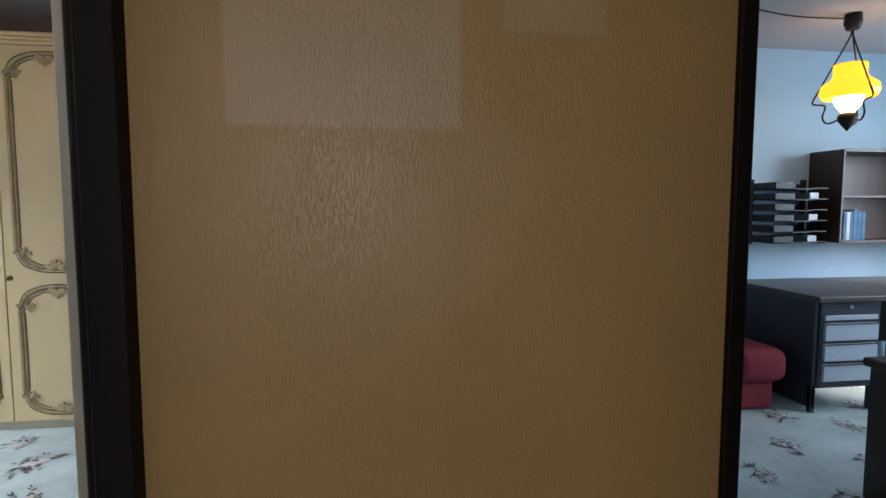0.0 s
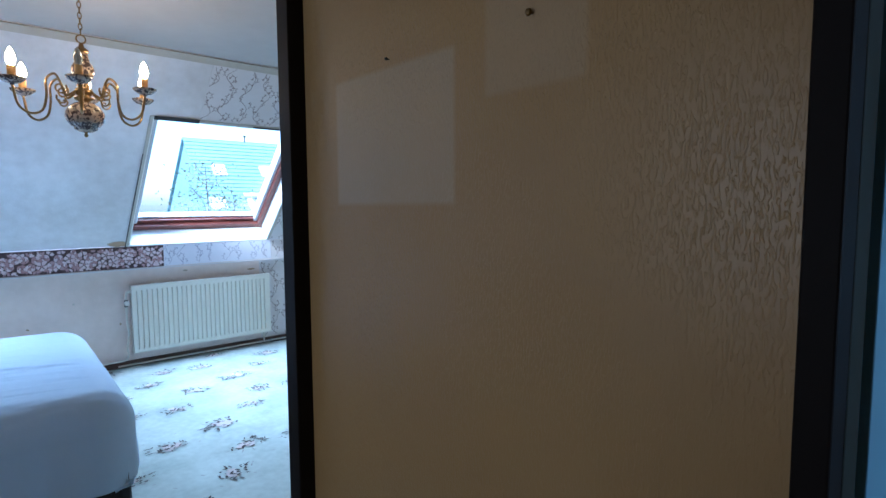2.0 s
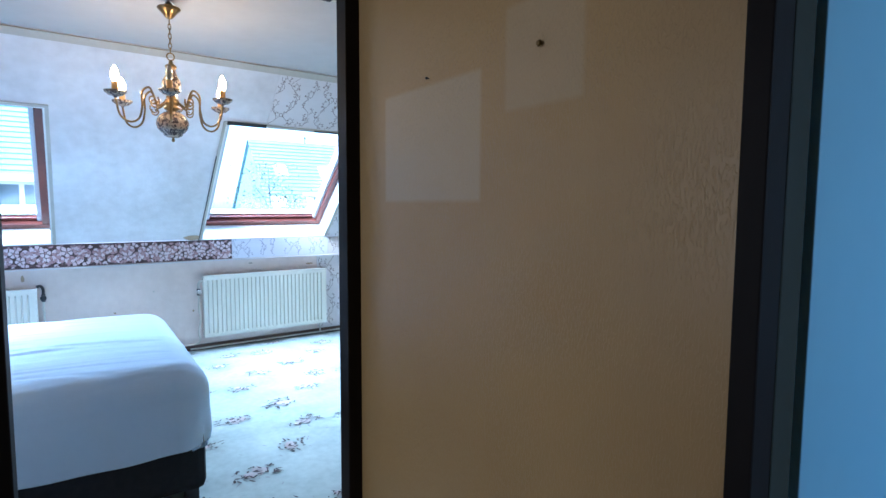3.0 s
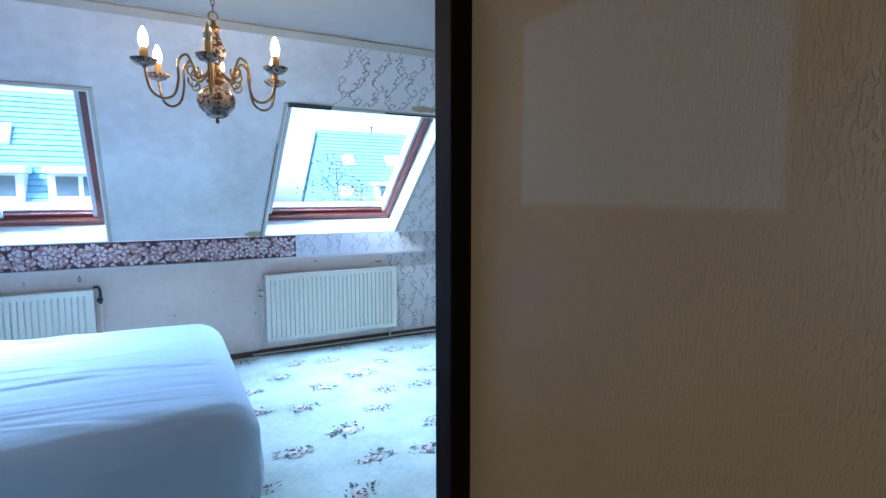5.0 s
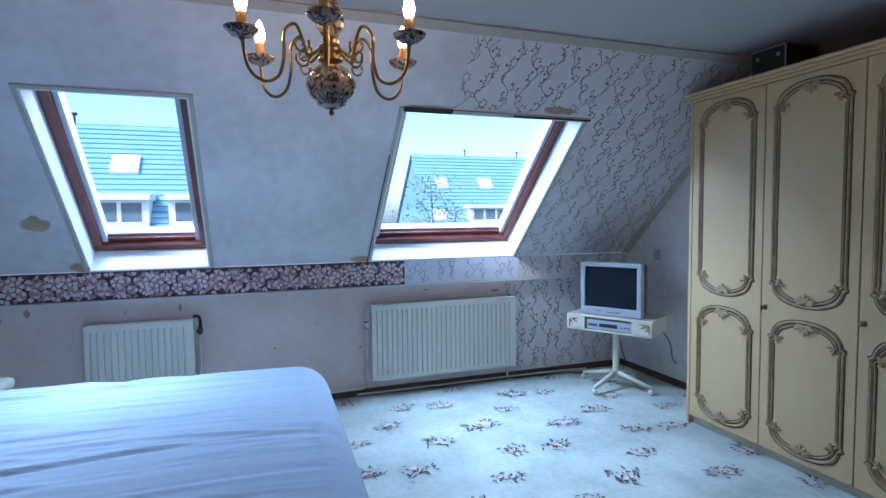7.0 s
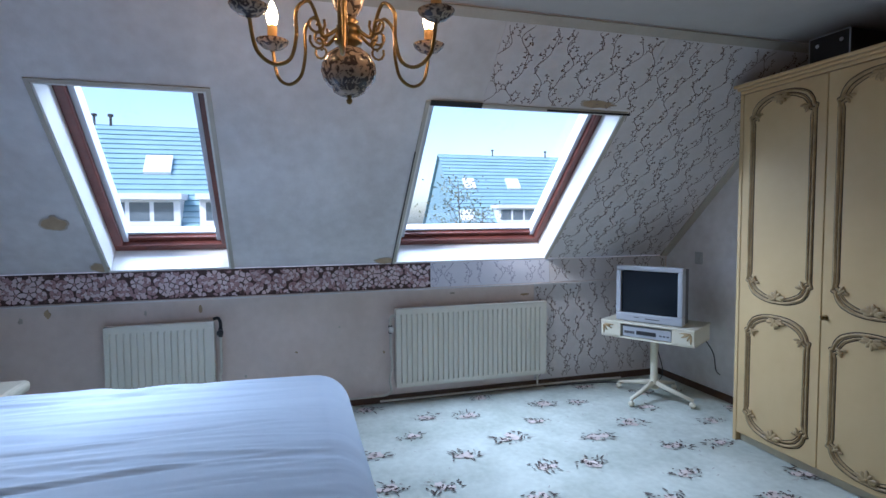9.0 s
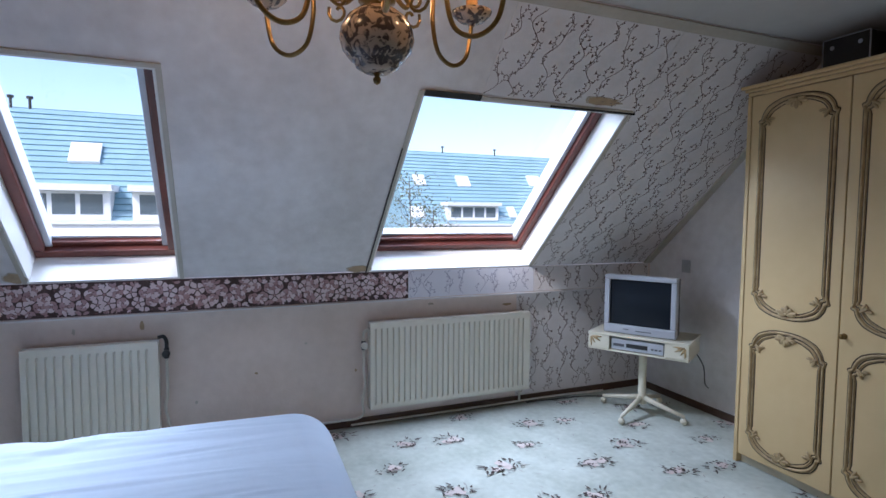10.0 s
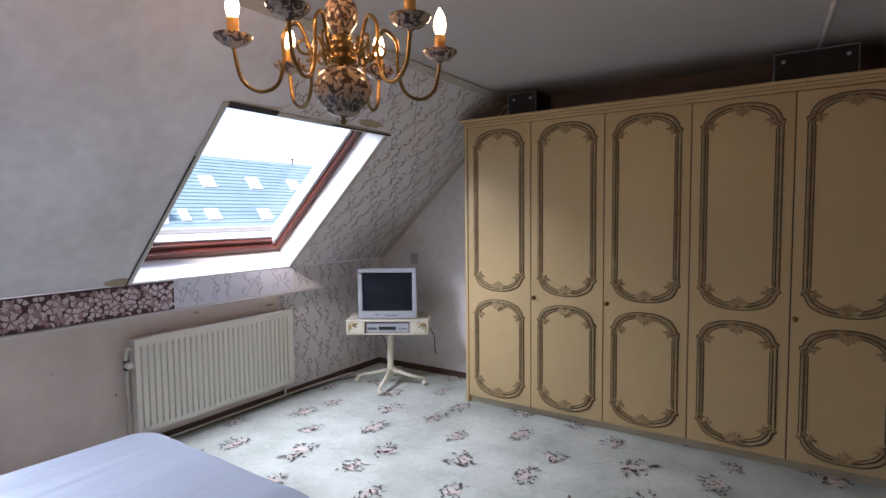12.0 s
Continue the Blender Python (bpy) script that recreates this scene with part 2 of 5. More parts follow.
def tan_wall_material():
    """Ochre vinyl paper with an embossed bark grain; paler where pictures once hung."""
    m = mat("embossed_ochre_vinyl", (0.45, 0.275, 0.10), 0.40, second=(0.41, 0.245, 0.088), scale=2.2, amount=0.6)
    n, l = m.node_tree.nodes, m.node_tree.links
    b = n["Principled BSDF"]
    co = n.new("ShaderNodeTexCoord")
    mp = n.new("ShaderNodeMapping")
    mp.inputs["Scale"].default_value = (1.0, 1.0, 0.24)
    l.new(co.outputs["Object"], mp.inputs[0])
    fl = n.new("ShaderNodeTexNoise")
    fl.inputs["Scale"].default_value, fl.inputs["Detail"].default_value, fl.inputs["Distortion"].default_value = 250, 2, 0.5
    l.new(mp.outputs[0], fl.inputs["Vector"])
    sharp = n.new("ShaderNodeMapRange")
    sharp.inputs[1].default_value, sharp.inputs[2].default_value = 0.50, 0.60
    l.new(fl.outputs[0], sharp.inputs[0])
    where = n.new("ShaderNodeTexNoise")
    where.inputs["Scale"].default_value = 4.0
    l.new(co.outputs["Object"], where.inputs["Vector"])
    wmap = n.new("ShaderNodeMapRange")
    wmap.inputs[1].default_value, wmap.inputs[2].default_value, wmap.inputs[3].default_value = 0.36, 0.58, 0.4
    l.new(where.outputs[0], wmap.inputs[0])
    fib = n.new("ShaderNodeTexNoise")
    fib.inputs["Scale"].default_value, fib.inputs["Detail"].default_value = 400, 3
    l.new(mp.outputs[0], fib.inputs["Vector"])
    relief = math_node(n, l, "MULTIPLY", sharp.outputs[0], wmap.outputs[0])
    relief = math_node(n, l, "ADD", relief, math_node(n, l, "MULTIPLY", fib.outputs[0], 0.12))
    bp = n.new("ShaderNodeBump")
    bp.inputs["Strength"].default_value, bp.inputs["Distance"].default_value = 0.7, 0.0014
    l.new(relief, bp.inputs["Height"])
    l.new(bp.outputs[0], b.inputs["Normal"])
    sep = n.new("ShaderNodeSeparateXYZ")
    l.new(co.outputs["Object"], sep.inputs[0])

    def soft(axis, lo, hi):
        up, down = n.new("ShaderNodeMapRange"), n.new("ShaderNodeMapRange")
        up.inputs[1].default_value, up.inputs[2].default_value = lo - 0.006, lo + 0.006
        down.inputs[1].default_value, down.inputs[2].default_value = hi + 0.006, hi - 0.006
        l.new(sep.outputs[axis], up.inputs[0])
        l.new(sep.outputs[axis], down.inputs[0])
        return math_node(n, l, "MULTIPLY", up.outputs[0], down.outputs[0])

    p1 = math_node(n, l, "MULTIPLY", soft(0, 0.345, 0.79), soft(2, 1.455, 1.76))
    p2 = math_node(n, l, "MULTIPLY", soft(0, 0.874, 1.09), soft(2, 1.65, 1.87))
    both = math_node(n, l, "MULTIPLY", math_node(n, l, "MAXIMUM", p1, math_node(n, l, "MULTIPLY", p2, 0.6)), 0.38)
    old = b.inputs["Base Color"].links[0].from_socket
    mix = n.new("ShaderNodeMix")
    mix.data_type = "RGBA"
    mix.inputs[7].default_value = (0.58, 0.47, 0.33, 1)
    l.new(both, mix.inputs[0])
    l.new(old, mix.inputs[6])
    l.new(mix.outputs[2], b.inputs["Base Color"])
    return m


M_TAN = tan_wall_material()


def carpet_material():
    m = mat("pale_green_carpet", (0.56, 0.60, 0.54), 0.98, second=(0.31, 0.34, 0.29), scale=2.6, amount=0.8, bump=0.6, bump_scale=260)
    return m


M_CARPET = carpet_material()


def delft_material():
    """Glazed porcelain with dark painted figures."""
    m = bpy.data.materials.new("painted_porcelain")
    m.use_nodes = True
    n, l = m.node_tree.nodes, m.node_tree.links
    b = n["Principled BSDF"]
    b.inputs["Roughness"].default_value = 0.22
    co = n.new("ShaderNodeTexCoord")
    t = n.new("ShaderNodeTexNoise")
    t.inputs["Scale"].default_value, t.inputs["Detail"].default_value, t.inputs["Distortion"].default_value = 52, 3, 1.2
    l.new(co.outputs["Object"], t.inputs["Vector"])
    r = n.new("ShaderNodeValToRGB")
    e = r.color_ramp.elements
    e[0].position, e[0].color = 0.45, (0.075, 0.050, 0.042, 1)
    e[1].position, e[1].color = 0.54, (0.50, 0.37, 0.26, 1)
    l.new(t.outputs[0], r.inputs[0])
    l.new(r.outputs[0], b.inputs["Base Color"])
    return m


M_DELFT = delft_material()

# ---- building helpers ----


def mesh_of(name, bm, material, smooth=False):
    me = bpy.data.meshes.new(name)
    bm.normal_update()
    bm.to_mesh(me)
    bm.free()
    me.materials.append(material)
    if smooth:
        me.shade_smooth()
    return me


def part(name, bm, material, parent=None, label="", smooth=False):
    ob = new(name, mesh_of(name, bm, material, smooth))
    if parent:
        ob.parent = parent
    if label:
        tagged(ob, label)
    return ob


def thing(name, at, label, category, group="", kind=""):
    ob = new(name)
    ob.empty_display_size = 0.1
    ob.matrix_world = at if isinstance(at, Matrix) else Matrix.Translation(at)
    return tagged(ob, label, category, group, kind)


def structure(name, bm, material, label="", category="wall", smooth=False):
    return tagged(part(name, bm, material, None, "", smooth), label, category, "", "structure")


def box(bm, x0, x1, y0, y1, z0, z1, bevel=0.0, m=None):
    mm = Matrix.LocRotScale(((x0 + x1) / 2, (y0 + y1) / 2, (z0 + z1) / 2), None, (x1 - x0, y1 - y0, z1 - z0))
    vs = bmesh.ops.create_cube(bm, size=1, matrix=mm)["verts"]
    if bevel:
        es = list({e for v in vs for e in v.link_edges})
        res = bmesh.ops.bevel(bm, geom=es, offset=bevel, segments=2, affect="EDGES", profile=0.5)
        vs = list({v for f in res["faces"] for v in f.verts} | {v for v in vs if v.is_valid})
    if m:
        bmesh.ops.transform(bm, matrix=m, verts=vs)
    return vs


def boxes(*rows, bevel=0.0):
    bm = bmesh.new()
    for r in rows:
        box(bm, *r, bevel=bevel)
    return bm


def tube(bm, pts, r, seg=8, closed=False):
    """A round tube along points; r is a number or one per point."""
    pts = [Vector(p) for p in pts]
    n = len(pts)
    rings, side = [], None
    for i, p in enumerate(pts):
        a, b = pts[(i - 1) % n if closed else max(i - 1, 0)], pts[(i + 1) % n if closed else min(i + 1, n - 1)]
        d = (b - a).normalized()
        if side is None:
            side = d.orthogonal().normalized()
        side = (side - d * side.dot(d)).normalized()
        up = d.cross(side)
        rad = r[i] if isinstance(r, (list, tuple)) else r
        rings.append([bm.verts.new(p + rad * (math.cos(k * math.tau / seg) * side + math.sin(k * math.tau / seg) * up)) for k in range(seg)])
    for i in range(n if closed else n - 1):
        a, b = rings[i], rings[(i + 1) % n]
        for k in range(seg):
            bm.faces.new((a[k], a[(k + 1) % seg], b[(k + 1) % seg], b[k]))
    if not closed:
        bm.faces.new(rings[0][::-1])
        bm.faces.new(rings[-1])


def lathe(bm, profile, seg=24, at=(0, 0, 0)):
    """Turned round z: profile rows of (radius, height)."""
    rings = []
    for r, z in profile:
        if r < 1e-5:
            rings.append([bm.verts.new((at[0], at[1], at[2] + z))])
        else:
            rings.append([bm.verts.new((at[0] + r * math.cos(k * math.tau / seg), at[1] + r * math.sin(k * math.tau / seg), at[2] + z)) for k in range(seg)])
    for a, b in zip(rings, rings[1:]):
        for k in range(seg):
            j = (k + 1) % seg
            if len(a) == 1 and len(b) > 1:
                bm.faces.new((a[0], b[j], b[k]))
            elif len(b) == 1 and len(a) > 1:
                bm.faces.new((a[k], a[j], b[0]))
            elif len(a) > 1:
                bm.faces.new((a[k], a[j], b[j], b[k]))
    bmesh.ops.recalc_face_normals(bm, faces=bm.faces[:])


def curve_through(keys, steps=8):
    """Points of a smooth curve (Catmull-Rom) through the keys."""
    k = [Vector(p) for p in keys]
    k = [k[0]] + k + [k[-1]]
    out = []
    for i in range(1, len(k) - 2):
        a, b, c, d = k[i - 1 : i + 3]
        for s in range(steps):
            t = s / steps
            out.append(0.5 * (2 * b + (c - a) * t + (2 * a - 5 * b + 4 * c - d) * t * t + (3 * b - a - 3 * c + d) * t ** 3))
    return out + [k[-2]]

# ---- the house: floor, walls, ceiling ----
CEIL, WEST, KNEE, NORTH, SOUTH = 2.49, -3.82, -3.90, 4.20, -1.60
LAND_Y = 1.40
PITCH = math.atan(0.935)
U_TOP = (CEIL - 1.105) / math.sin(PITCH)
ROOF = Matrix(((math.cos(PITCH), 0, math.sin(PITCH), WEST), (0, 1, 0, 0), (math.sin(PITCH), 0, -math.cos(PITCH), 1.105), (0, 0, 0, 1)))
# on the slope: x up the slope, y along it, z into the room (the axes are left-handed, so faces are recalculated)


def on_roof(bm):
    bmesh.ops.transform(bm, matrix=ROOF, verts=bm.verts[:])
    bmesh.ops.recalc_face_normals(bm, faces=bm.faces[:])
    return bm


floor = structure("floor", boxes((-4.1, 5.5, -2.6, 4.4, -0.2, 0.0)), M_CARPET, "pale green worn carpet with brown flower sprays", "floor")
structure("ceiling", boxes((-2.42, 5.5, -2.6, 4.4, CEIL, CEIL + 0.15)), M_CEIL, "off-white painted ceiling with a grey mottle", "ceiling")
structure("wall_west", boxes((KNEE - 0.18, KNEE, SOUTH - 0.1, NORTH, 0.0, 0.90), (KNEE - 0.18, WEST, SOUTH - 0.1, NORTH, 0.90, 1.10)), M_KNEE, "stained low wall under the roof slope, paper stripped", "wall")
W1, W2, WU = (-0.205, 0.55), (1.715, 2.99), 1.445
T = 0.20
slope = bmesh.new()
for y0, y1, u0 in ((SOUTH - 0.1, W1[0], -0.0), (W1[0], W1[1], WU), (W1[1], W2[0], 0.0), (W2[0], W2[1], WU), (W2[1], NORTH, 0.0)):
    box(slope, u0, U_TOP + 0.15, y0, y1, -T, 0.0)
on_roof(slope)
slope_ob = structure("wall_slope", slope, M_PLASTER, "sloping attic wall, white plaster with stains", "wall")
structure("wall_north", boxes((-4.1, 0.22, NORTH, NORTH + 0.15, 0, 2.9), (0.22, 0.27, 1.62, 4.35, 0, 2.6)), M_PLASTER, "plain white plastered walls at the room ends", "wall")
structure("wall_study", boxes((0.32, 5.4, 4.05, 4.30, 0, 2.6), (0.27, 0.32, 1.5, 4.30, 0, 2.6)), M_STUDY, "pale blue painted study walls", "wall")
structure("wall_south", boxes((-4.1, 5.4, SOUTH - 1.0, SOUTH - 0.9, 0, 2.6), (-4.1, 0.0, SOUTH - 0.12, SOUTH, 0, 2.9)), M_PLASTER, "plain white wall behind the bed", "wall")
# dark sheet that paints the shade between wardrobe top and ceiling
structure("shade_above_wardrobe", boxes((-2.62, 0.22, NORTH - 0.004, NORTH, 2.0, CEIL - 0.002)), mat("painted_brown_shade", (0.24, 0.185, 0.16), 0.9, second=(0.15, 0.115, 0.10), scale=3, amount=0.7), "dark brown sheet painting the shade on the wall above the wardrobe", "wallpaper")
# study east wall with its window opening
structure("wall_east", boxes((5.2, 5.36, 1.5, 4.1, 0, 0.95), (5.2, 5.36, 1.5, 4.1, 2.2, 2.6), (5.2, 5.36, 1.5, 1.95, 0.95, 2.2), (5.2, 5.36, 3.25, 4.1, 0.95, 2.2)), M_STUDY, "pale blue study wall with a window opening", "wall")
# landing: the ochre wall between the two doorways, and the walls round the stairhead
DX0, DX1 = 0.056, 0.165
structure("wall_landing_ochre", boxes((DX1, 1.385, LAND_Y, LAND_Y + 0.10, 0, CEIL), (1.385, 2.32, LAND_Y, LAND_Y + 0.10, 2.13, CEIL), (2.32, 3.0, LAND_Y, LAND_Y + 0.10, 0, CEIL)), M_TAN, "ochre embossed vinyl wall with pale picture marks", "wall")
structure("wall_study_lining", boxes((0.32, 1.385, 1.503, 1.515, 0, CEIL), (2.32, 5.2, 1.503, 1.515, 0, CEIL), (1.385, 2.32, 1.503, 1.515, 2.13, CEIL)), M_STUDY, "pale blue plaster on the study side", "wall")
structure("wall_landing_door", boxes((DX0 + 0.02, DX1, -1.6, 0.42, 0, CEIL), (DX0 + 0.02, DX1, 0.42, 1.43, 2.145, CEIL), (DX0 + 0.02, DX1 - 0.003, 1.43, 1.60, 0, CEIL)), M_TAN, "ochre landing wall beside the bedroom doorway", "wall")
structure("wall_bedroom_door", boxes((DX0, DX0 + 0.02, -1.6, 0.42, 0, CEIL), (DX0, DX0 + 0.02, 0.42, 1.43, 2.145, CEIL), (DX0, DX0 + 0.02, 1.43, 1.62, 0, CEIL), (DX0 + 0.02, 0.22, 1.60, 1.62, 0, CEIL)), M_PLASTER, "white plaster round the bedroom doorway", "wall")
structure("wall_landing_east", boxes((3.0, 3.1, -2.5, 1.4, 0, CEIL)), M_TAN, "ochre landing wall", "wall")
# unseen wall, its added opening shapes the light of the lamp behind
structure("wall_landing_south", boxes((0.80, 3.0, -1.30, -1.2, 0, CEIL), (DX1, 0.80, -1.30, -1.2, 2.1, CEIL)), M_TAN, "unseen ochre landing wall with an opening added for the fill light", "wall")

# ---- doorways ----


def doorway_bedroom():
    d = thing("door_1", (0.08, 0.9, 0), "dark brown wooden door frame of the bedroom, cream inside edge", "door frame", kind="structure")
    inv = Matrix.Translation((-0.08, -0.9, 0))
    for n, rows, m in (
        ("jamb", ((0.110, 0.178, 1.352, 1.43, 0, 2.13),), M_BROWNDOOR),
        ("jamb_back", ((0.080, 0.110, 1.394, 1.43, 0, 2.13),), M_BROWNDOOR),
        ("jamb", ((0.062, 0.178, 0.43, 0.478, 0, 2.13),), M_BROWNDOOR),
        ("head", ((0.062, 0.178, 0.478, 1.352, 2.112, 2.145),), M_BROWNDOOR),
        ("rebate", ((0.055, 0.075, 1.404, 1.445, 0, 2.13),), M_CREAM),
        ("rebate", ((0.041, 0.057, 0.42, 0.463, 0, 2.13),), M_CREAM),
        ("rebate", ((0.041, 0.057, 0.463, 1.398, 2.125, 2.16),), M_CREAM),
        ("bead", ((0.075, 0.080, 1.399, 1.43, 0, 2.13),), M_OLIVE),
        ("bead", ((0.057, 0.062, 0.43, 0.470, 0, 2.13),), M_OLIVE),
        ("casing", ((0.166, 0.184, 0.425, 0.432, 0, 2.16),), M_BROWNDOOR),
    ):
        bm = boxes(*rows, bevel=0.003)
        bmesh.ops.transform(bm, matrix=inv, verts=bm.verts[:])
        part(n, bm, m, d)
    bm = bmesh.new()
    lathe(bm, [(0, 0.004), (0.004, 0.003), (0.005, 0)], 8)
    bmesh.ops.transform(bm, matrix=Matrix.Translation((0.02, 0.484, 1.95)) @ pose(0, 0, 0, 90, 0, 0), verts=bm.verts[:])
    part("screw_hole", bm, M_BLACK, d)


doorway_bedroom()


def doorway_study():
    d = thing("door_2", (1.85, 1.45, 0), "dark brown door frame of the study with an olive rebate", "door frame", kind="structure")
    inv = Matrix.Translation((-1.85, -1.45, 0))
    for n, rows, m in (
        ("jamb", ((1.386, 1.425, 1.386, 1.448, 0, 2.13),), M_BROWNDOOR),
        ("jamb", ((2.275, 2.327, 1.386, 1.455, 0, 2.13),), M_BROWNDOOR),
        ("head", ((1.425, 2.275, 1.386, 1.455, 2.085, 2.13),), M_BROWNDOOR),
        ("rebate", ((1.385, 1.426, 1.448, 1.519, 0, 2.13),), M_OLIVE),
        ("rebate", ((2.268, 2.32, 1.455, 1.522, 0, 2.13),), M_OLIVE),
        ("rebate", ((1.426, 2.268, 1.455, 1.522, 2.078, 2.13),), M_OLIVE),
    ):
        bm = boxes(*rows, bevel=0.003)
        bmesh.ops.transform(bm, matrix=inv, verts=bm.verts[:])
        part(n, bm, m, d)


doorway_study()


def study_door():
    d = thing("study_door", (1.416, 1.53, 0), "plain light blue study door standing wide open", "door")
    part("leaf", boxes((-0.02, 0.02, 0.0, 0.82, 0.012, 2.07), bevel=0.002), M_LEAF_DOOR, d)
    for z in (0.25, 1.80):
        bm = bmesh.new()
        tube(bm, [(0.022, -0.002, z), (0.022, -0.002, z + 0.09)], 0.007)
        part("hinge", bm, M_OLIVE, d)
    bm = bmesh.new()
    tube(bm, curve_through([(0.02, 0.76, 1.02), (0.06, 0.76, 1.02), (0.065, 0.70, 1.02), (0.065, 0.65, 1.02)]), 0.008)
    part("door_handle", bm, M_SILVER, d, smooth=True)


study_door()


def wall_pin(x, z, material, label, r):
    bm = bmesh.new()
    lathe(bm, [(0, 0.012), (r * 0.7, 0.011), (r, 0.007), (r * 0.5, 0.004), (r * 0.3, 0.0)], 12)
    bmesh.ops.transform(bm, matrix=pose(0, 0, 0, 90, 0, 0), verts=bm.verts[:])
    ob = part("wall_pin", bm, material)
    ob.location = (x, LAND_Y, z)
    tagged(ob, label, "nail")


wall_pin(0.980, 1.771, M_BRASS, "small brass pin in the ochre wall", 0.007)
wall_pin(0.576, 1.777, M_BLACK, "tiny dark nail in the ochre wall", 0.0035)

# ---- roof windows ----


def roof_window(name, y0, y1, label):
    w = thing(name, (WEST, (y0 + y1) / 2, 1.105), label, "roof window", kind="structure")
    inv = w.matrix_world.inverted()

    def add(pname, rows, m, bevel=0.003, text=""):
        bm = bmesh.new()
        for r in rows:
            box(bm, *r, bevel=bevel)
        on_roof(bm)
        bmesh.ops.transform(bm, matrix=inv, verts=bm.verts[:])
        return part(pname, bm, m, w, text)

    d0, d1 = -0.30, 0.004
    add("reveal_board", [(0.0, 0.012, y0, y1, -0.215, d1)], M_WHITE, 0.002, "white painted reveal board")
    add("reveal_board", [(WU - 0.012, WU, y0, y1, -0.215, d1)], M_WHITE, 0.002, "white painted reveal board")
    add("reveal_board", [(0.012, WU - 0.012, y0, y0 + 0.012, -0.215, d1)], M_WHITE, 0.002, "white painted reveal board")
    add("reveal_board", [(0.012, WU - 0.012, y1 - 0.012, y1, -0.215, d1)], M_WHITE, 0.002, "white painted reveal board")
    f = 0.055
    a, b, c, e = y0 + 0.012, y1 - 0.012, 0.012, WU - 0.012
    for r in ((c, c + f, a, b), (e - f, e, a, b), (c + f, e - f, a, a + f), (c + f, e - f, b - f, b)):
        add("frame_rail", [(*r, d0, -0.165)], M_FRAME, 0.006, "red-brown stained wooden rail")
    a2, b2, c2, e2 = a + f, b - f, c + f, e - f
    for r in ((e2 - 0.03, e2, a2, b2), (c2, e2 - 0.03, a2, a2 + 0.032), (c2, e2 - 0.03, b2 - 0.032, b2)):
        add("sash_bead", [(*r, d0 + 0.01, -0.20)], M_ALU, 0.003, "pale grey glazing bead")
    add("sash_rail", [(c2, c2 + 0.035, a2 + 0.032, b2 - 0.032, d0 + 0.01, -0.205)], M_FRAME, 0.006, "red-brown lower sash rail")
    add("sash_bead", [(c2 + 0.035, c2 + 0.055, a2 + 0.032, b2 - 0.032, d0 + 0.01, -0.235)], M_ALU, 0.003, "pale grey glazing bead")
    p = add("pane", [(c2 + 0.05, e2 - 0.025, a2 + 0.028, b2 - 0.028, -0.265, -0.259)], M_GLASS, 0.0, "clear window glass")
    p.visible_shadow = False
    if name == "window_1":
        add("latch", [(e2 - 0.062, e2 - 0.030, b2 - 0.11, b2 - 0.036, -0.225, -0.196)], M_BLACK, 0.004, "black latch block")
    # narrow trim on the slope round the opening
    t = 0.022
    for r in ((0.0, WU + t, y0 - t, y0), (0.0, WU + t, y1, y1 + t), (WU, WU + t, y0, y1)):
        add("trim", [(*r, 0.0, 0.009)], M_BEIGE, 0.002, "thin grey-beige trim strip")
    return w


roof_window("window_1", *W1, "narrow roof window with red-brown frame and white reveal")
roof_window("window_2", *W2, "wide roof window with red-brown frame and white reveal")
gap = on_roof(boxes((WU - 0.002, WU + 0.032, 1.72, 2.03, 0.010, 0.014), (WU + 0.002, WU + 0.014, 2.45, 3.03, 0.010, 0.013)))
structure("trim_gap", gap, M_DARK, "dark open gap above the wide roof window", "trim")
structure("trim_ceiling", on_roof(boxes((U_TOP - 0.058, U_TOP - 0.004, SOUTH, NORTH, 0.0, 0.014), bevel=0.003)), M_BEIGE, "beige painted batten under the ceiling", "trim")
structure("trim_slope_end", on_roof(boxes((0.0, U_TOP - 0.063, NORTH - 0.072, NORTH, 0.0, 0.016), bevel=0.003)), M_BEIGE, "beige batten where slope meets end wall", "trim")
structure("trim_ledge", boxes((KNEE, WEST + 0.012, SOUTH, NORTH, 0.888, 0.899), bevel=0.002), M_PAPER, "thin ledge under the border", "trim")
sk = bmesh.new()
for r in ((KNEE, KNEE + 0.016, SOUTH, NORTH, 0, 0.055), (KNEE + 0.016, -2.53, NORTH - 0.016, NORTH, 0, 0.055), (KNEE, 0.0, SOUTH, SOUTH + 0.016, 0, 0.06), (0.335, 5.2, 4.034, 4.05, 0, 0.06)):
    box(sk, *r, bevel=0.002)
structure("baseboard", sk, M_SKIRT, "thin dark brown skirting", "baseboard")
cond = bmesh.new()
tube(cond, [(-0.25, 4.1, CEIL - 0.012), (-0.22, 3.6, CEIL - 0.012), (-0.18, 2.4, CEIL - 0.012)], 0.012)
structure("ceiling_conduit", cond, M_PIPE, "pale electrical conduit on the ceiling", "conduit", True)

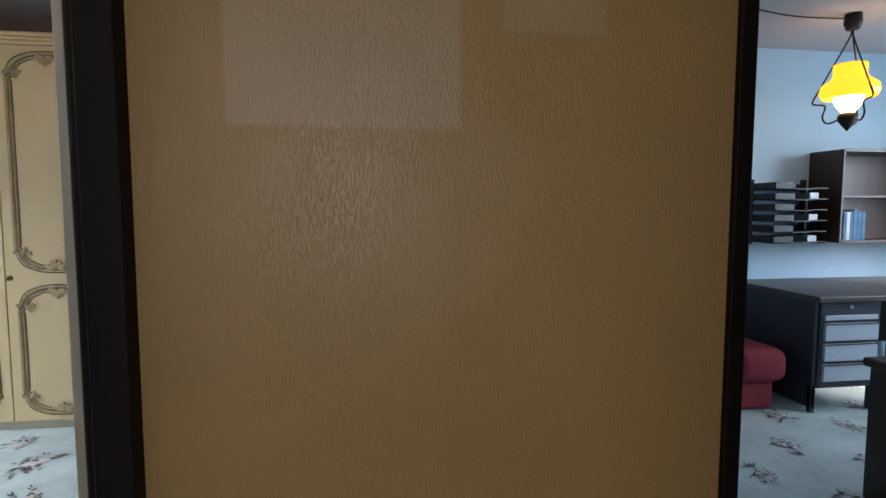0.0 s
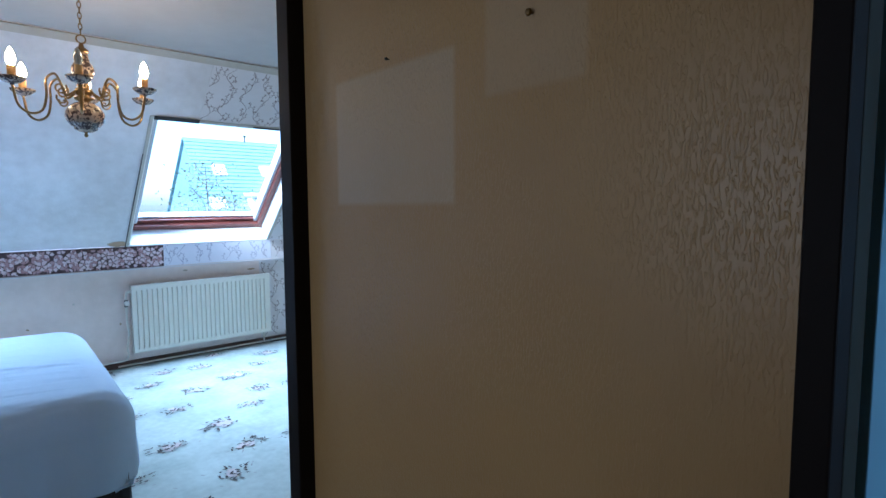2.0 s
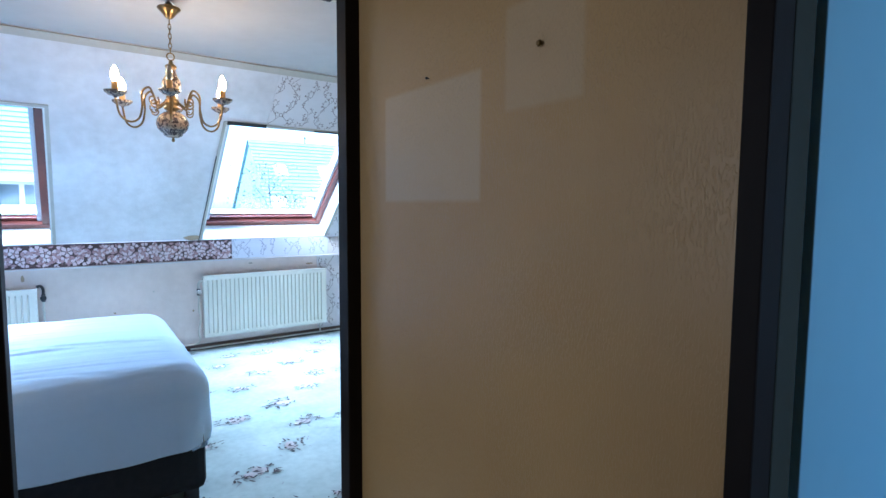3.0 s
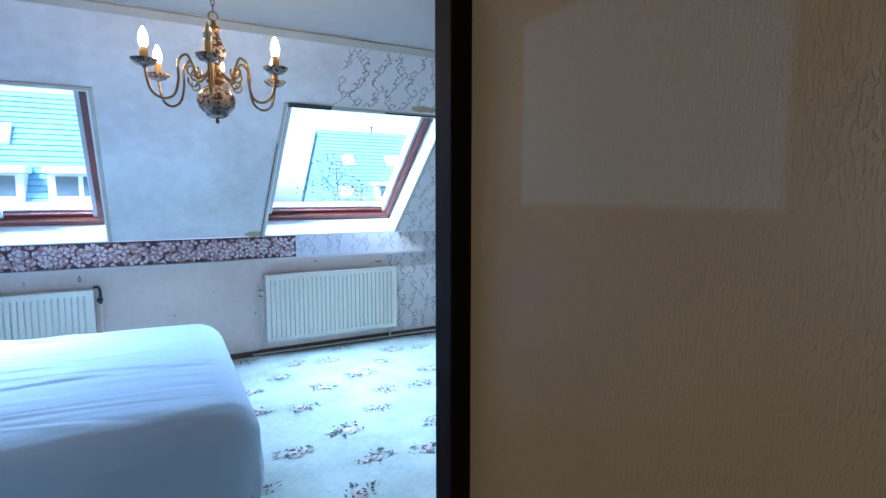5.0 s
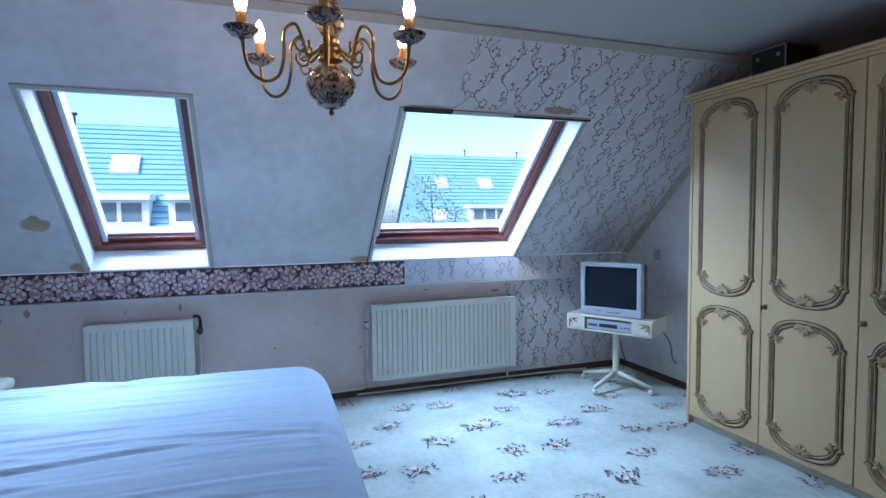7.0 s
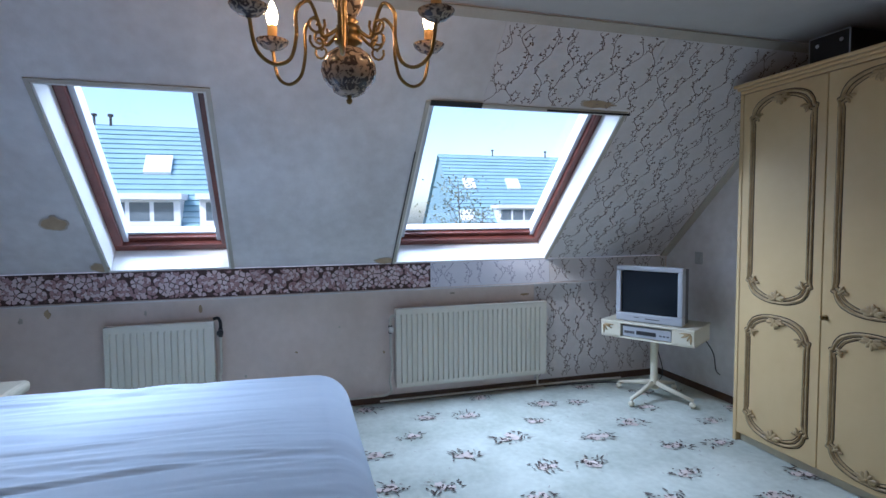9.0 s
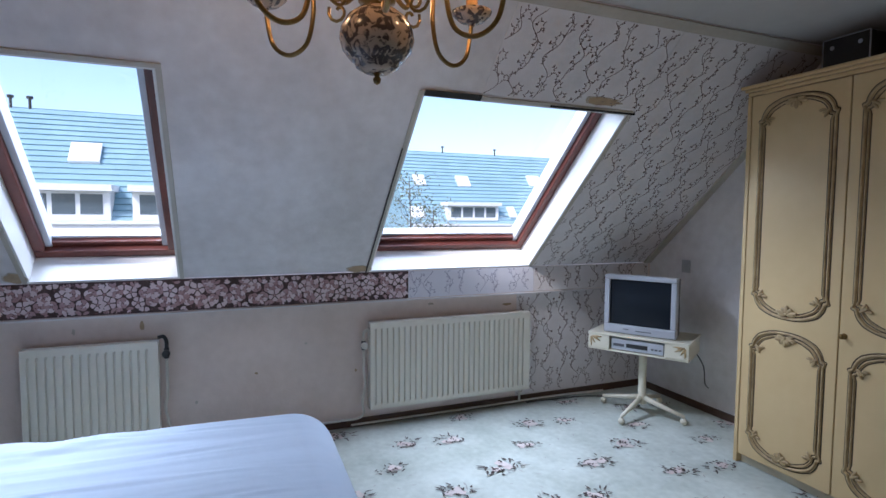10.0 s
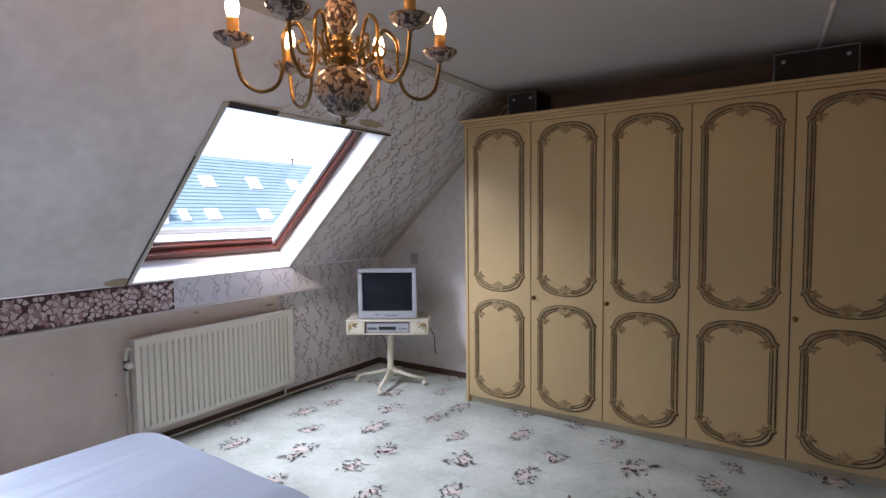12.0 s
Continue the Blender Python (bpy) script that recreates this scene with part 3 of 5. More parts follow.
# ---- wallpaper: rose border, vine paper ----
structure("border_roses", boxes((WEST, WEST + 0.004, SOUTH, 2.0, 0.905, 1.098)), M_ROSE, "dark rose-patterned paper border", "wallpaper")
structure("border_vine", boxes((WEST, WEST + 0.004, 2.0, 3.03, 0.905, 1.098)), M_PAPER_NEW, "pale lilac vine paper on the ledge", "wallpaper")
structure("wallpaper_slope", on_roof(boxes((WU + 0.035, U_TOP - 0.060, 2.03, 3.012, 0.0, 0.003), (0.0, U_TOP - 0.060, 3.014, NORTH - 0.073, 0.0, 0.003))), M_PAPER, "faded paper with branching vines on the slope", "wallpaper")
structure("wallpaper_knee", boxes((KNEE, KNEE + 0.003, 2.93, NORTH - 0.02, 0.056, 0.887), (WEST, WEST + 0.004, 3.032, NORTH - 0.02, 0.905, 1.098)), M_PAPER, "faded paper with branching vines on the low wall", "wallpaper")


def leaf(out, p, ang, length, width):
    """A flat printed leaf: points in the paper's plane."""
    c, s = math.cos(ang), math.sin(ang)
    ring = []
    for a, b in ((0, 0), (0.3, 0.5), (0.65, 0.42), (1, 0), (0.65, -0.42), (0.3, -0.5)):
        u, v = a * length, b * width
        ring.append((p[0] + u * c - v * s, p[1] + u * s + v * c))
    out.append(ring)


def ribbon(out, pts, width):
    for (x0, y0), (x1, y1) in zip(pts, pts[1:]):
        d = math.hypot(x1 - x0, y1 - y0) or 1
        nx, ny = -(y1 - y0) / d * width / 2, (x1 - x0) / d * width / 2
        out.append([(x0 + nx, y0 + ny), (x0 - nx, y0 - ny), (x1 - nx, y1 - ny), (x1 + nx, y1 + ny)])


def vine_shapes(w, h, seed):
    """Winding stems with curling twigs and small leaves over a w x h sheet."""
    rnd = random.Random(seed)
    out = []
    step, period = 0.135, 0.30
    for i in range(-1, int(w / step) + 2):
        x0 = i * step + 0.02
        ph = (i % 2) * math.pi * 0.9
        stem = lambda t: x0 + 0.034 * math.sin(t * math.tau / period + ph) + 0.012 * math.sin(t * math.tau / period * 2.0 + i)
        ys = [k * 0.015 for k in range(-2, int(h / 0.015) + 3)]
        ribbon(out, [(stem(y), y) for y in ys], 0.0036)
        y, side = -0.02 + rnd.random() * 0.05, 1
        while y < h + 0.05:
            side = -side
            x = stem(y)
            ang = math.pi / 2 + side * -0.9
            pts, px, py = [(x, y)], x, y
            n = rnd.randint(5, 9)
            for k in range(n):
                ang += side * (0.05 + 0.09 * k)
                px, py = px + 0.0125 * math.cos(ang), py + 0.0125 * math.sin(ang)
                pts.append((px, py))
                if k > 0:
                    leaf(out, (px, py), ang + (0.9 if k % 2 else -0.9), 0.012 + rnd.random() * 0.006, 0.0058)
            ribbon(out, pts, 0.0024)
            for k in range(3):
                leaf(out, (px, py), ang + (k - 1) * 0.9, 0.013, 0.006)
            y += 0.045 + rnd.random() * 0.022
    return out


def inside(p, holes, w, h):
    return 0 <= p[0] <= w and 0 <= p[1] <= h and not any(a <= p[0] <= b and c <= p[1] <= d for a, b, c, d in holes)


def printed(name, shapes, w, h, m, material, label, holes=()):
    """Lays flat shapes of a sheet (along, up) into the world by m, a hair above the paper."""
    verts, faces = [], []
    for ring in shapes:
        if all(inside(p, holes, w, h) for p in ring):
            k = len(verts)
            lift = (len(faces) * 7 % 16) * 0.00012
            verts += [tuple(m @ Vector((p[0], p[1], lift))) for p in ring]
            faces.append(tuple(range(k, k + len(ring))))
    me = bpy.data.meshes.new(name)
    me.from_pydata(verts, [], faces)
    me.materials.append(material)
    return tagged(new(name, me), label, "wallpaper print", "", "stuff")


def sheet(origin, along, up):
    a, u = Vector(along).normalized(), Vector(up).normalized()
    m = Matrix((a, u, a.cross(u))).transposed().to_4x4()
    m.translation = origin
    return m


UPS = Vector((math.cos(PITCH), 0, math.sin(PITCH)))
INW = Vector((math.sin(PITCH), 0, -math.cos(PITCH)))
base = Vector((WEST, 2.03, 1.105)) + INW * 0.0045
hs, wsl = U_TOP - 0.063, NORTH - 0.077 - 2.03
printed("vine_print_slope", vine_shapes(wsl, hs, 3), wsl, hs, sheet(base, (0, 1, 0), UPS), M_VINE, "grey-mauve printed vines with small leaves", [(-1, 0.985, -1, WU + 0.034)])
printed("vine_print_knee", vine_shapes(1.24, 0.82, 5), 1.24, 0.82, sheet((KNEE + 0.0045, 2.935, 0.06), (0, 1, 0), (0, 0, 1)), M_VINE, "grey-mauve printed vines with small leaves")
printed("vine_print_ledge", vine_shapes(1.02, 0.19, 8), 1.02, 0.19, sheet((WEST + 0.0055, 2.005, 0.907), (0, 1, 0), (0, 0, 1)), M_VINE_BLUE, "grey-blue printed vines on pale paper")
printed("vine_print_ledge_end", vine_shapes(1.13, 0.19, 9), 1.13, 0.19, sheet((WEST + 0.0055, 3.04, 0.907), (0, 1, 0), (0, 0, 1)), M_VINE, "grey-mauve printed vines with small leaves")


def petal(out, c, ang, r0, r1, half, steps=4):
    """A petal with a rounded rim between two radii round a flower's middle."""
    rim = [(r1 * (1 - 0.14 * (2 * k / steps - 1) ** 2), ang + half * (2 * k / steps - 1)) for k in range(steps + 1)]
    foot = [(r0, ang + half * 0.75), (r0, ang - half * 0.75)]
    out.append([(c[0] + r * math.cos(a), c[1] + r * math.sin(a)) for r, a in rim + foot])


def rose_border(w, h):
    """Crowded roses and open five-petalled flowers, with leaves in the gaps."""
    rnd = random.Random(17)
    pale, pink, wine = [], [], []
    step = 0.070
    for row in range(-1, 5):
        for i in range(-1, int(w / step) + 2):
            c = (i * step + (row % 2) * step / 2 + rnd.gauss(0, 0.006), 0.002 + row * 0.060 + rnd.gauss(0, 0.006))
            r, a0 = 0.033 + rnd.random() * 0.006, rnd.random() * math.tau
            if rnd.random() < 0.62:
                for k in range(5):
                    petal(pale if k % 2 else pink, c, a0 + k * math.tau / 5, r * 0.56, r, 0.68)
                for k in range(4):
                    petal(pink if k % 2 else pale, c, a0 + 0.5 + k * math.tau / 4, r * 0.30, r * 0.55, 0.84)
                for k in range(3):
                    petal(pink, c, a0 + k * math.tau / 3, r * 0.06, r * 0.28, 0.8)
            else:
                for k in range(5):
                    petal(pale, c, a0 + k * math.tau / 5, r * 0.30, r * 1.08, 0.52)
                    leaf(wine, c, a0 + (k + 0.5) * math.tau / 5, r * 0.5, r * 0.10)
                petal(pink, c, a0, r * 0.02, r * 0.22, 3.0, 8)
            for k in range(2):
                leaf(wine, (c[0] + r * 1.05 * math.cos(a0 + k * 2), c[1] + r * 1.05 * math.sin(a0 + k * 2)), a0 + k * 2, 0.016, 0.010)
    for z, shapes, m in ((0.0, wine, M_ROSE_WINE), (0.0021, pink, M_ROSE_PINK), (0.0042, pale, M_ROSE_PALE)):
        printed("rose_print", shapes, w, h, sheet((WEST + 0.0045 + z, SOUTH, 0.907), (0, 1, 0), (0, 0, 1)), m, "pink roses and open flowers printed on the border")


rose_border(2.0 - SOUTH, 0.19)


def torn(name, u, y, ru, ry, seed, material=None, label="brown patch where the wall paper has torn off"):
    rnd = random.Random(seed)
    for grow, z0, z1, mt in ((1.18, 0.003, 0.0045, M_TORN_EDGE), (1.0, 0.0045, 0.0058, M_TORN)):
        rnd.seed(seed)
        bm = bmesh.new()
        ring = []
        for k in range(22):
            a = k * math.tau / 22
            q = grow * (0.85 + 0.3 * rnd.random())
            ring.append((u + ru * q * math.cos(a), y + ry * q * math.sin(a)))
        lo, hi = [bm.verts.new((*p, z0)) for p in ring], [bm.verts.new((*p, z1)) for p in ring]
        bm.faces.new(hi)
        for k in range(22):
            bm.faces.new((lo[k], lo[(k + 1) % 22], hi[(k + 1) % 22], hi[k]))
        on_roof(bm)
        if mt is M_TORN_EDGE:
            under = part(name, bm, mt)
            tagged(under, label, "torn paper", "", "structure")
        else:
            part("bare_plaster", bm, mt, under)


torn("torn_patch", 0.475, -0.385, 0.055, 0.062, 2)
torn("torn_patch", 0.05, -0.25, 0.045, 0.045, 4)
torn("torn_patch", 0.035, 1.64, 0.03, 0.075, 6)
torn("torn_patch", WU + 0.066, 2.77, 0.024, 0.11, 9, label="brown torn strip of paper above the wide roof window")
structure("trim_reveal_gap", on_roof(boxes((-0.006, 1.10, 1.690, 1.696, 0.004, 0.0105))), M_DARK, "dark crack beside the wide roof window", "trim")

# ---- carpet print ----


def carpet_print():
    rnd = random.Random(11)
    sets = {"leaf": [], "petal": [], "stem": []}
    cell = ((0, 0, 1.15), (0.05, 0.29, 1.0), (0.31, -0.19, 1.0), (-0.27, 0.53, 1.1), (-0.42, -0.02, 1.25))
    for i in range(-3, 10):
        for j in range(-8, 9):
            for dx, dy, size in cell:
                x, y = -2.54 + i * 0.945 + dx, 2.33 + j * 0.915 + (i % 2) * 0.457 + dy
                if not (-3.86 < x < 5.1 and -1.55 < y < 4.15):
                    continue
                q = size * (0.9 + 0.2 * rnd.random())
                # pale blossoms, edged with short dark strokes and grey leaves
                tilt = rnd.random() * math.tau
                for k in range(rnd.randint(4, 6)):
                    a = rnd.random() * math.tau
                    r = rnd.random() * 0.050 * q
                    c = (x + 0.8 * r * math.cos(a), y + 1.1 * r * math.sin(a))
                    for p in range(5):
                        leaf(sets["petal"], c, p * math.tau / 5 + a, 0.028 * q, 0.022 * q)
                for k in range(rnd.randint(36, 42)):
                    a = rnd.random() * math.tau
                    r = (0.012 + 0.076 * rnd.random() ** 0.8) * q
                    c = (x + 0.75 * r * math.cos(a), y + 1.15 * r * math.sin(a))
                    leaf(sets["leaf" if k % 4 else "stem"], c, a + math.pi / 2 + rnd.gauss(0, 0.9), (0.014 + rnd.random() * 0.022) * q, (0.006 + rnd.random() * 0.006) * q)
                for k in range(5):
                    a = tilt + rnd.gauss(0, 0.5) + (k % 2) * math.pi
                    c = (x + 0.055 * q * math.cos(a), y + 0.075 * q * math.sin(a))
                    leaf(sets["stem" if k % 2 else "leaf"], c, a + rnd.gauss(0, 0.3), (0.035 + rnd.random() * 0.025) * q, 0.009 * q)
                for k in range(3):
                    c = (x + rnd.gauss(0, 0.16), y + rnd.gauss(0, 0.16))
                    leaf(sets["stem"], c, rnd.random() * math.tau, 0.022 + rnd.random() * 0.02, 0.008)
    for n, key, m, z in (("carpet_print_leaves", "leaf", M_LEAF, 0.0056), ("carpet_print_flowers", "petal", M_PETAL, 0.0032), ("carpet_print_stems", "stem", M_STEM, 0.0008)):
        verts, faces = [], []
        for ring in sets[key]:
            b = len(verts)
            lift = z + (len(faces) * 7 % 18) * 0.00012
            verts += [(p[0], p[1], lift) for p in ring]
            faces.append(tuple(range(b, b + len(ring))))
        me = bpy.data.meshes.new(n)
        me.from_pydata(verts, [], faces)
        me.materials.append(m)
        tagged(new(n, me), "woven brown and pink flower sprays in the carpet", "carpet pattern", "", "stuff")


carpet_print()

# ---- wardrobe ----


def panel_outline(w, h, inset, corner):
    """A panel's outline: straight sides, arched ends with scooped shoulders."""
    a, b = w / 2 - inset, h / 2 - inset
    rise = 0.055 - inset * 0.2
    pts = []
    n = 10
    top = []
    for k in range(n + 1):
        t = -1 + 2 * k / n
        top.append((t * (a - corner), b - rise * abs(t) ** 2.6 * 0.55))
    shoulder_r = [(a - corner * 0.75, b - rise * 0.70), (a - corner * 0.42, b - rise - corner * 0.12), (a - corner * 0.22, b - rise - corner * 0.50), (a - corner * 0.16, b - rise - corner * 0.86), (a + 0.009, b - rise - corner * 0.92), (a + 0.004, b - rise - corner * 1.18), (a, b - rise - corner * 1.30), (a, b - rise - corner * 1.65)]
    top = [(-x, z) for x, z in shoulder_r[::-1]] + top + shoulder_r
    bottom = [(-x, -z) for x, z in top]
    out = top + bottom
    for _ in range(2):
        soft = []
        for (xa, za), (xb, zb) in zip(out, out[1:] + out[:1]):
            soft += [(0.75 * xa + 0.25 * xb, 0.75 * za + 0.25 * zb), (0.25 * xa + 0.75 * xb, 0.25 * za + 0.75 * zb)]
        out = soft
    return out


def moulding(bm, outline, y, r, depth):
    """A rounded bead along a closed outline in the door's plane, its back on the door."""
    n = len(outline)
    prof = [(-r, 0.0), (-r * 0.8, -depth * 0.7), (-r * 0.2, -depth), (r * 0.3, -depth * 0.85), (r * 0.7, -depth * 0.4), (r, 0.0)]
    rings = []
    for i, (x, z) in enumerate(outline):
        (xa, za), (xb, zb) = outline[i - 1], outline[(i + 1) % n]
        d = math.hypot(xb - xa, zb - za) or 1
        nx, nz = (zb - za) / d, -(xb - xa) / d
        rings.append([bm.verts.new((x + o * nx, y + e, z + o * nz)) for o, e in prof])
    for i in range(n):
        a, b = rings[i], rings[(i + 1) % n]
        for k in range(len(prof) - 1):
            bm.faces.new((a[k], a[k + 1], b[k + 1], b[k]))


def ornament(bm, x, y, z, flip, s=1.0):
    """A carved shell of leaves."""
    for k, (ang, ln) in enumerate(((0, 0.040), (0.7, 0.036), (-0.7, 0.036), (1.35, 0.050), (-1.35, 0.050), (1.75, 0.038), (-1.75, 0.038))):
        a = math.pi / 2 * flip + ang
        c, q = (x + 0.45 * ln * s * math.cos(a), z + 0.45 * ln * s * math.sin(a)), ln * s / 2
        mm = Matrix.Translation((c[0], y - 0.004, c[1])) @ Matrix.Rotation(-a, 4, "Y") @ Matrix.Diagonal((q, 0.007, 0.0085 * s, 1))
        bmesh.ops.create_icosphere(bm, subdivisions=2, radius=1, matrix=mm)
    bmesh.ops.create_icosphere(bm, subdivisions=2, radius=1, matrix=Matrix.Translation((x, y - 0.006, z)) @ Matrix.Diagonal((0.010, 0.010, 0.010, 1)))


def corner_leaf(bm, x, y, z, sx, sz, s=1.0):
    for ang, ln, off in ((0.55, 0.055, 0.0), (1.0, 0.045, 0.012), (0.1, 0.040, 0.02)):
        dx, dz = math.cos(ang) * sx, math.sin(ang) * sz
        mm = Matrix.Translation((x + dx * (0.02 + off) * -1, y - 0.004, z + dz * (0.02 + off) * -1)) @ Matrix.Rotation(-math.atan2(dz, dx), 4, "Y") @ Matrix.Diagonal((ln / 2 * s, 0.006, 0.008, 1))
        bmesh.ops.create_icosphere(bm, subdivisions=2, radius=1, matrix=mm)


WF, WTOP = 3.674, 2.195


def wardrobe():
    x0, dw, n = -2.50, 0.541, 5
    x1 = x0 + dw * n
    w = thing("wardrobe", ((x0 + x1) / 2, WF, 0), "ivory five-door wardrobe with gilded panel mouldings", "wardrobe")
    cx = (x0 + x1) / 2
    L = lambda bm: (bmesh.ops.transform(bm, matrix=Matrix.Translation((-cx, -WF, 0)), verts=bm.verts[:]), bm)[1]
    part("body", L(boxes((x0 - 0.028, x1 + 0.008, WF + 0.024, WF + 0.515, 0.058, WTOP + 0.005), bevel=0.002)), M_WARD, w)
    part("plinth", L(boxes((x0 - 0.004, x1 + 0.006, WF + 0.040, WF + 0.51, 0.0, 0.058), bevel=0.002)), M_CREAM, w)
    part("side_panel", L(boxes((x0 - 0.030, x0 - 0.006, WF + 0.004, WF + 0.515, 0.0, WTOP + 0.004), bevel=0.002)), M_WARD, w)
    # cornice: stepped and flaring
    for y, z0, z1, o in ((0.002, WTOP + 0.005, WTOP + 0.028, 0.0), (-0.012, WTOP + 0.028, WTOP + 0.046, 0.012), (-0.028, WTOP + 0.046, WTOP + 0.066, 0.028)):
        bm = bmesh.new()
        box(bm, x0 - 0.03 - o, x1 + 0.008, WF + y, WF + 0.52, z0, z1, bevel=0.006)
        part("cornice", L(bm), M_WARD, w)
    door_me = mesh_of("door", boxes((-dw / 2 + 0.003, dw / 2 - 0.003, 0.0, 0.022, 0.060, WTOP), bevel=0.003), M_WARD)
    mouldings = []
    for zc, h in ((1.545, 1.215), (0.475, 0.745)):
        bm, gr, orn = bmesh.new(), bmesh.new(), bmesh.new()
        for inset, r, dp, target in ((0.0, 0.0080, 0.011, bm), (0.0185, 0.0050, 0.008, bm), (-0.0105, 0.0034, 0.0018, gr), (0.0105, 0.0034, 0.0014, gr), (0.0260, 0.0030, 0.0014, gr)):
            moulding(target, [(x, z + zc) for x, z in panel_outline(dw - 0.135, h, inset, 0.062)], 0.0, r, dp)
        top, bot = zc + h / 2, zc - h / 2
        ornament(orn, 0, -0.006, top - 0.022, -1, 1.35)
        ornament(orn, 0, -0.006, bot + 0.022, 1, 1.35)
        for sx in (-1, 1):
            corner_leaf(orn, sx * (dw / 2 - 0.094), -0.004, top - 0.098, sx, 1, 0.9)
            corner_leaf(orn, sx * (dw / 2 - 0.094), -0.004, bot + 0.098, sx, -1, 0.9)
        mouldings.append((mesh_of("moulding", bm, M_MOULD, True), mesh_of("glaze_line", gr, M_GROOVE, True), mesh_of("carved_leaves", orn, M_MOULD, True)))
    key = bmesh.new()
    lathe(key, [(0.016, 0.0), (0.015, 0.002), (0.005, 0.004), (0.005, 0.018), (0.011, 0.021), (0.013, 0.026), (0.0, 0.030)], 14)
    bmesh.ops.transform(key, matrix=pose(0, 0, 0, 90, 0, 0), verts=key.verts[:])
    key_me = mesh_of("key_knob", key, M_BRASS, True)
    for i in range(n):
        d = new("door", door_me)
        d.parent = w
        d.location = (x0 + dw * (i + 0.5) - cx, 0, 0)
        for mo in mouldings:
            for nm, me in zip(("moulding", "glaze_line", "carved_leaves"), mo):
                o = new(nm, me)
                o.parent = d
        if i in (1, 2, 4):
            k = new("key_knob", key_me)
            k.parent, k.location = d, (-dw / 2 + 0.026, 0, 0.90)
    # dark strips that paint the shade in the gaps between and around the doors
    for i in range(n + 1):
        x = x0 + dw * i
        part("door_gap_shade", L(boxes((x - 0.0045, x + 0.0045, WF + 0.014, WF + 0.0235, 0.06, WTOP))), M_GROOVE, w)
    return w


wardrobe()


def storage_box(x0, x1, y0, y1, z0, z1, label):
    b = thing("storage_box", ((x0 + x1) / 2, (y0 + y1) / 2, z0), label, "box", "boxes on the wardrobe")
    hx, hy, h = (x1 - x0) / 2, (y1 - y0) / 2, z1 - z0
    part("case", boxes((-hx, hx, -hy, hy, 0, h), bevel=0.006), M_BLACK, b)
    for r in ((-hx, hx, h - 0.004, h + 0.002), (-hx, -hx + 0.005, 0.0, h - 0.004), (hx - 0.005, hx, 0.0, h - 0.004)):
        part("edge_strip", boxes((r[0], r[1], -hy - 0.003, -hy + 0.004, r[2], r[3])), M_SILVER, b, "thin silver edge strip")
    for sx in (-1, 1):
        bm = bmesh.new()
        lathe(bm, [(0.012, 0), (0.010, 0.004), (0.0, 0.006)], 10)
        bmesh.ops.transform(bm, matrix=Matrix.Translation((sx * (hx - 0.05), -hy, h - 0.05)) @ pose(0, 0, 0, 90, 0, 0), verts=bm.verts[:])
        part("corner_stud", bm, M_SILVER, b)


storage_box(-2.245, -2.005, 3.88, 4.16, WTOP + 0.066, 2.465, "black box with small studs standing on the wardrobe")
storage_box(-0.46, -0.045, 3.88, 4.16, WTOP + 0.066, 2.465, "black box standing on the wardrobe")

# ---- radiators ----


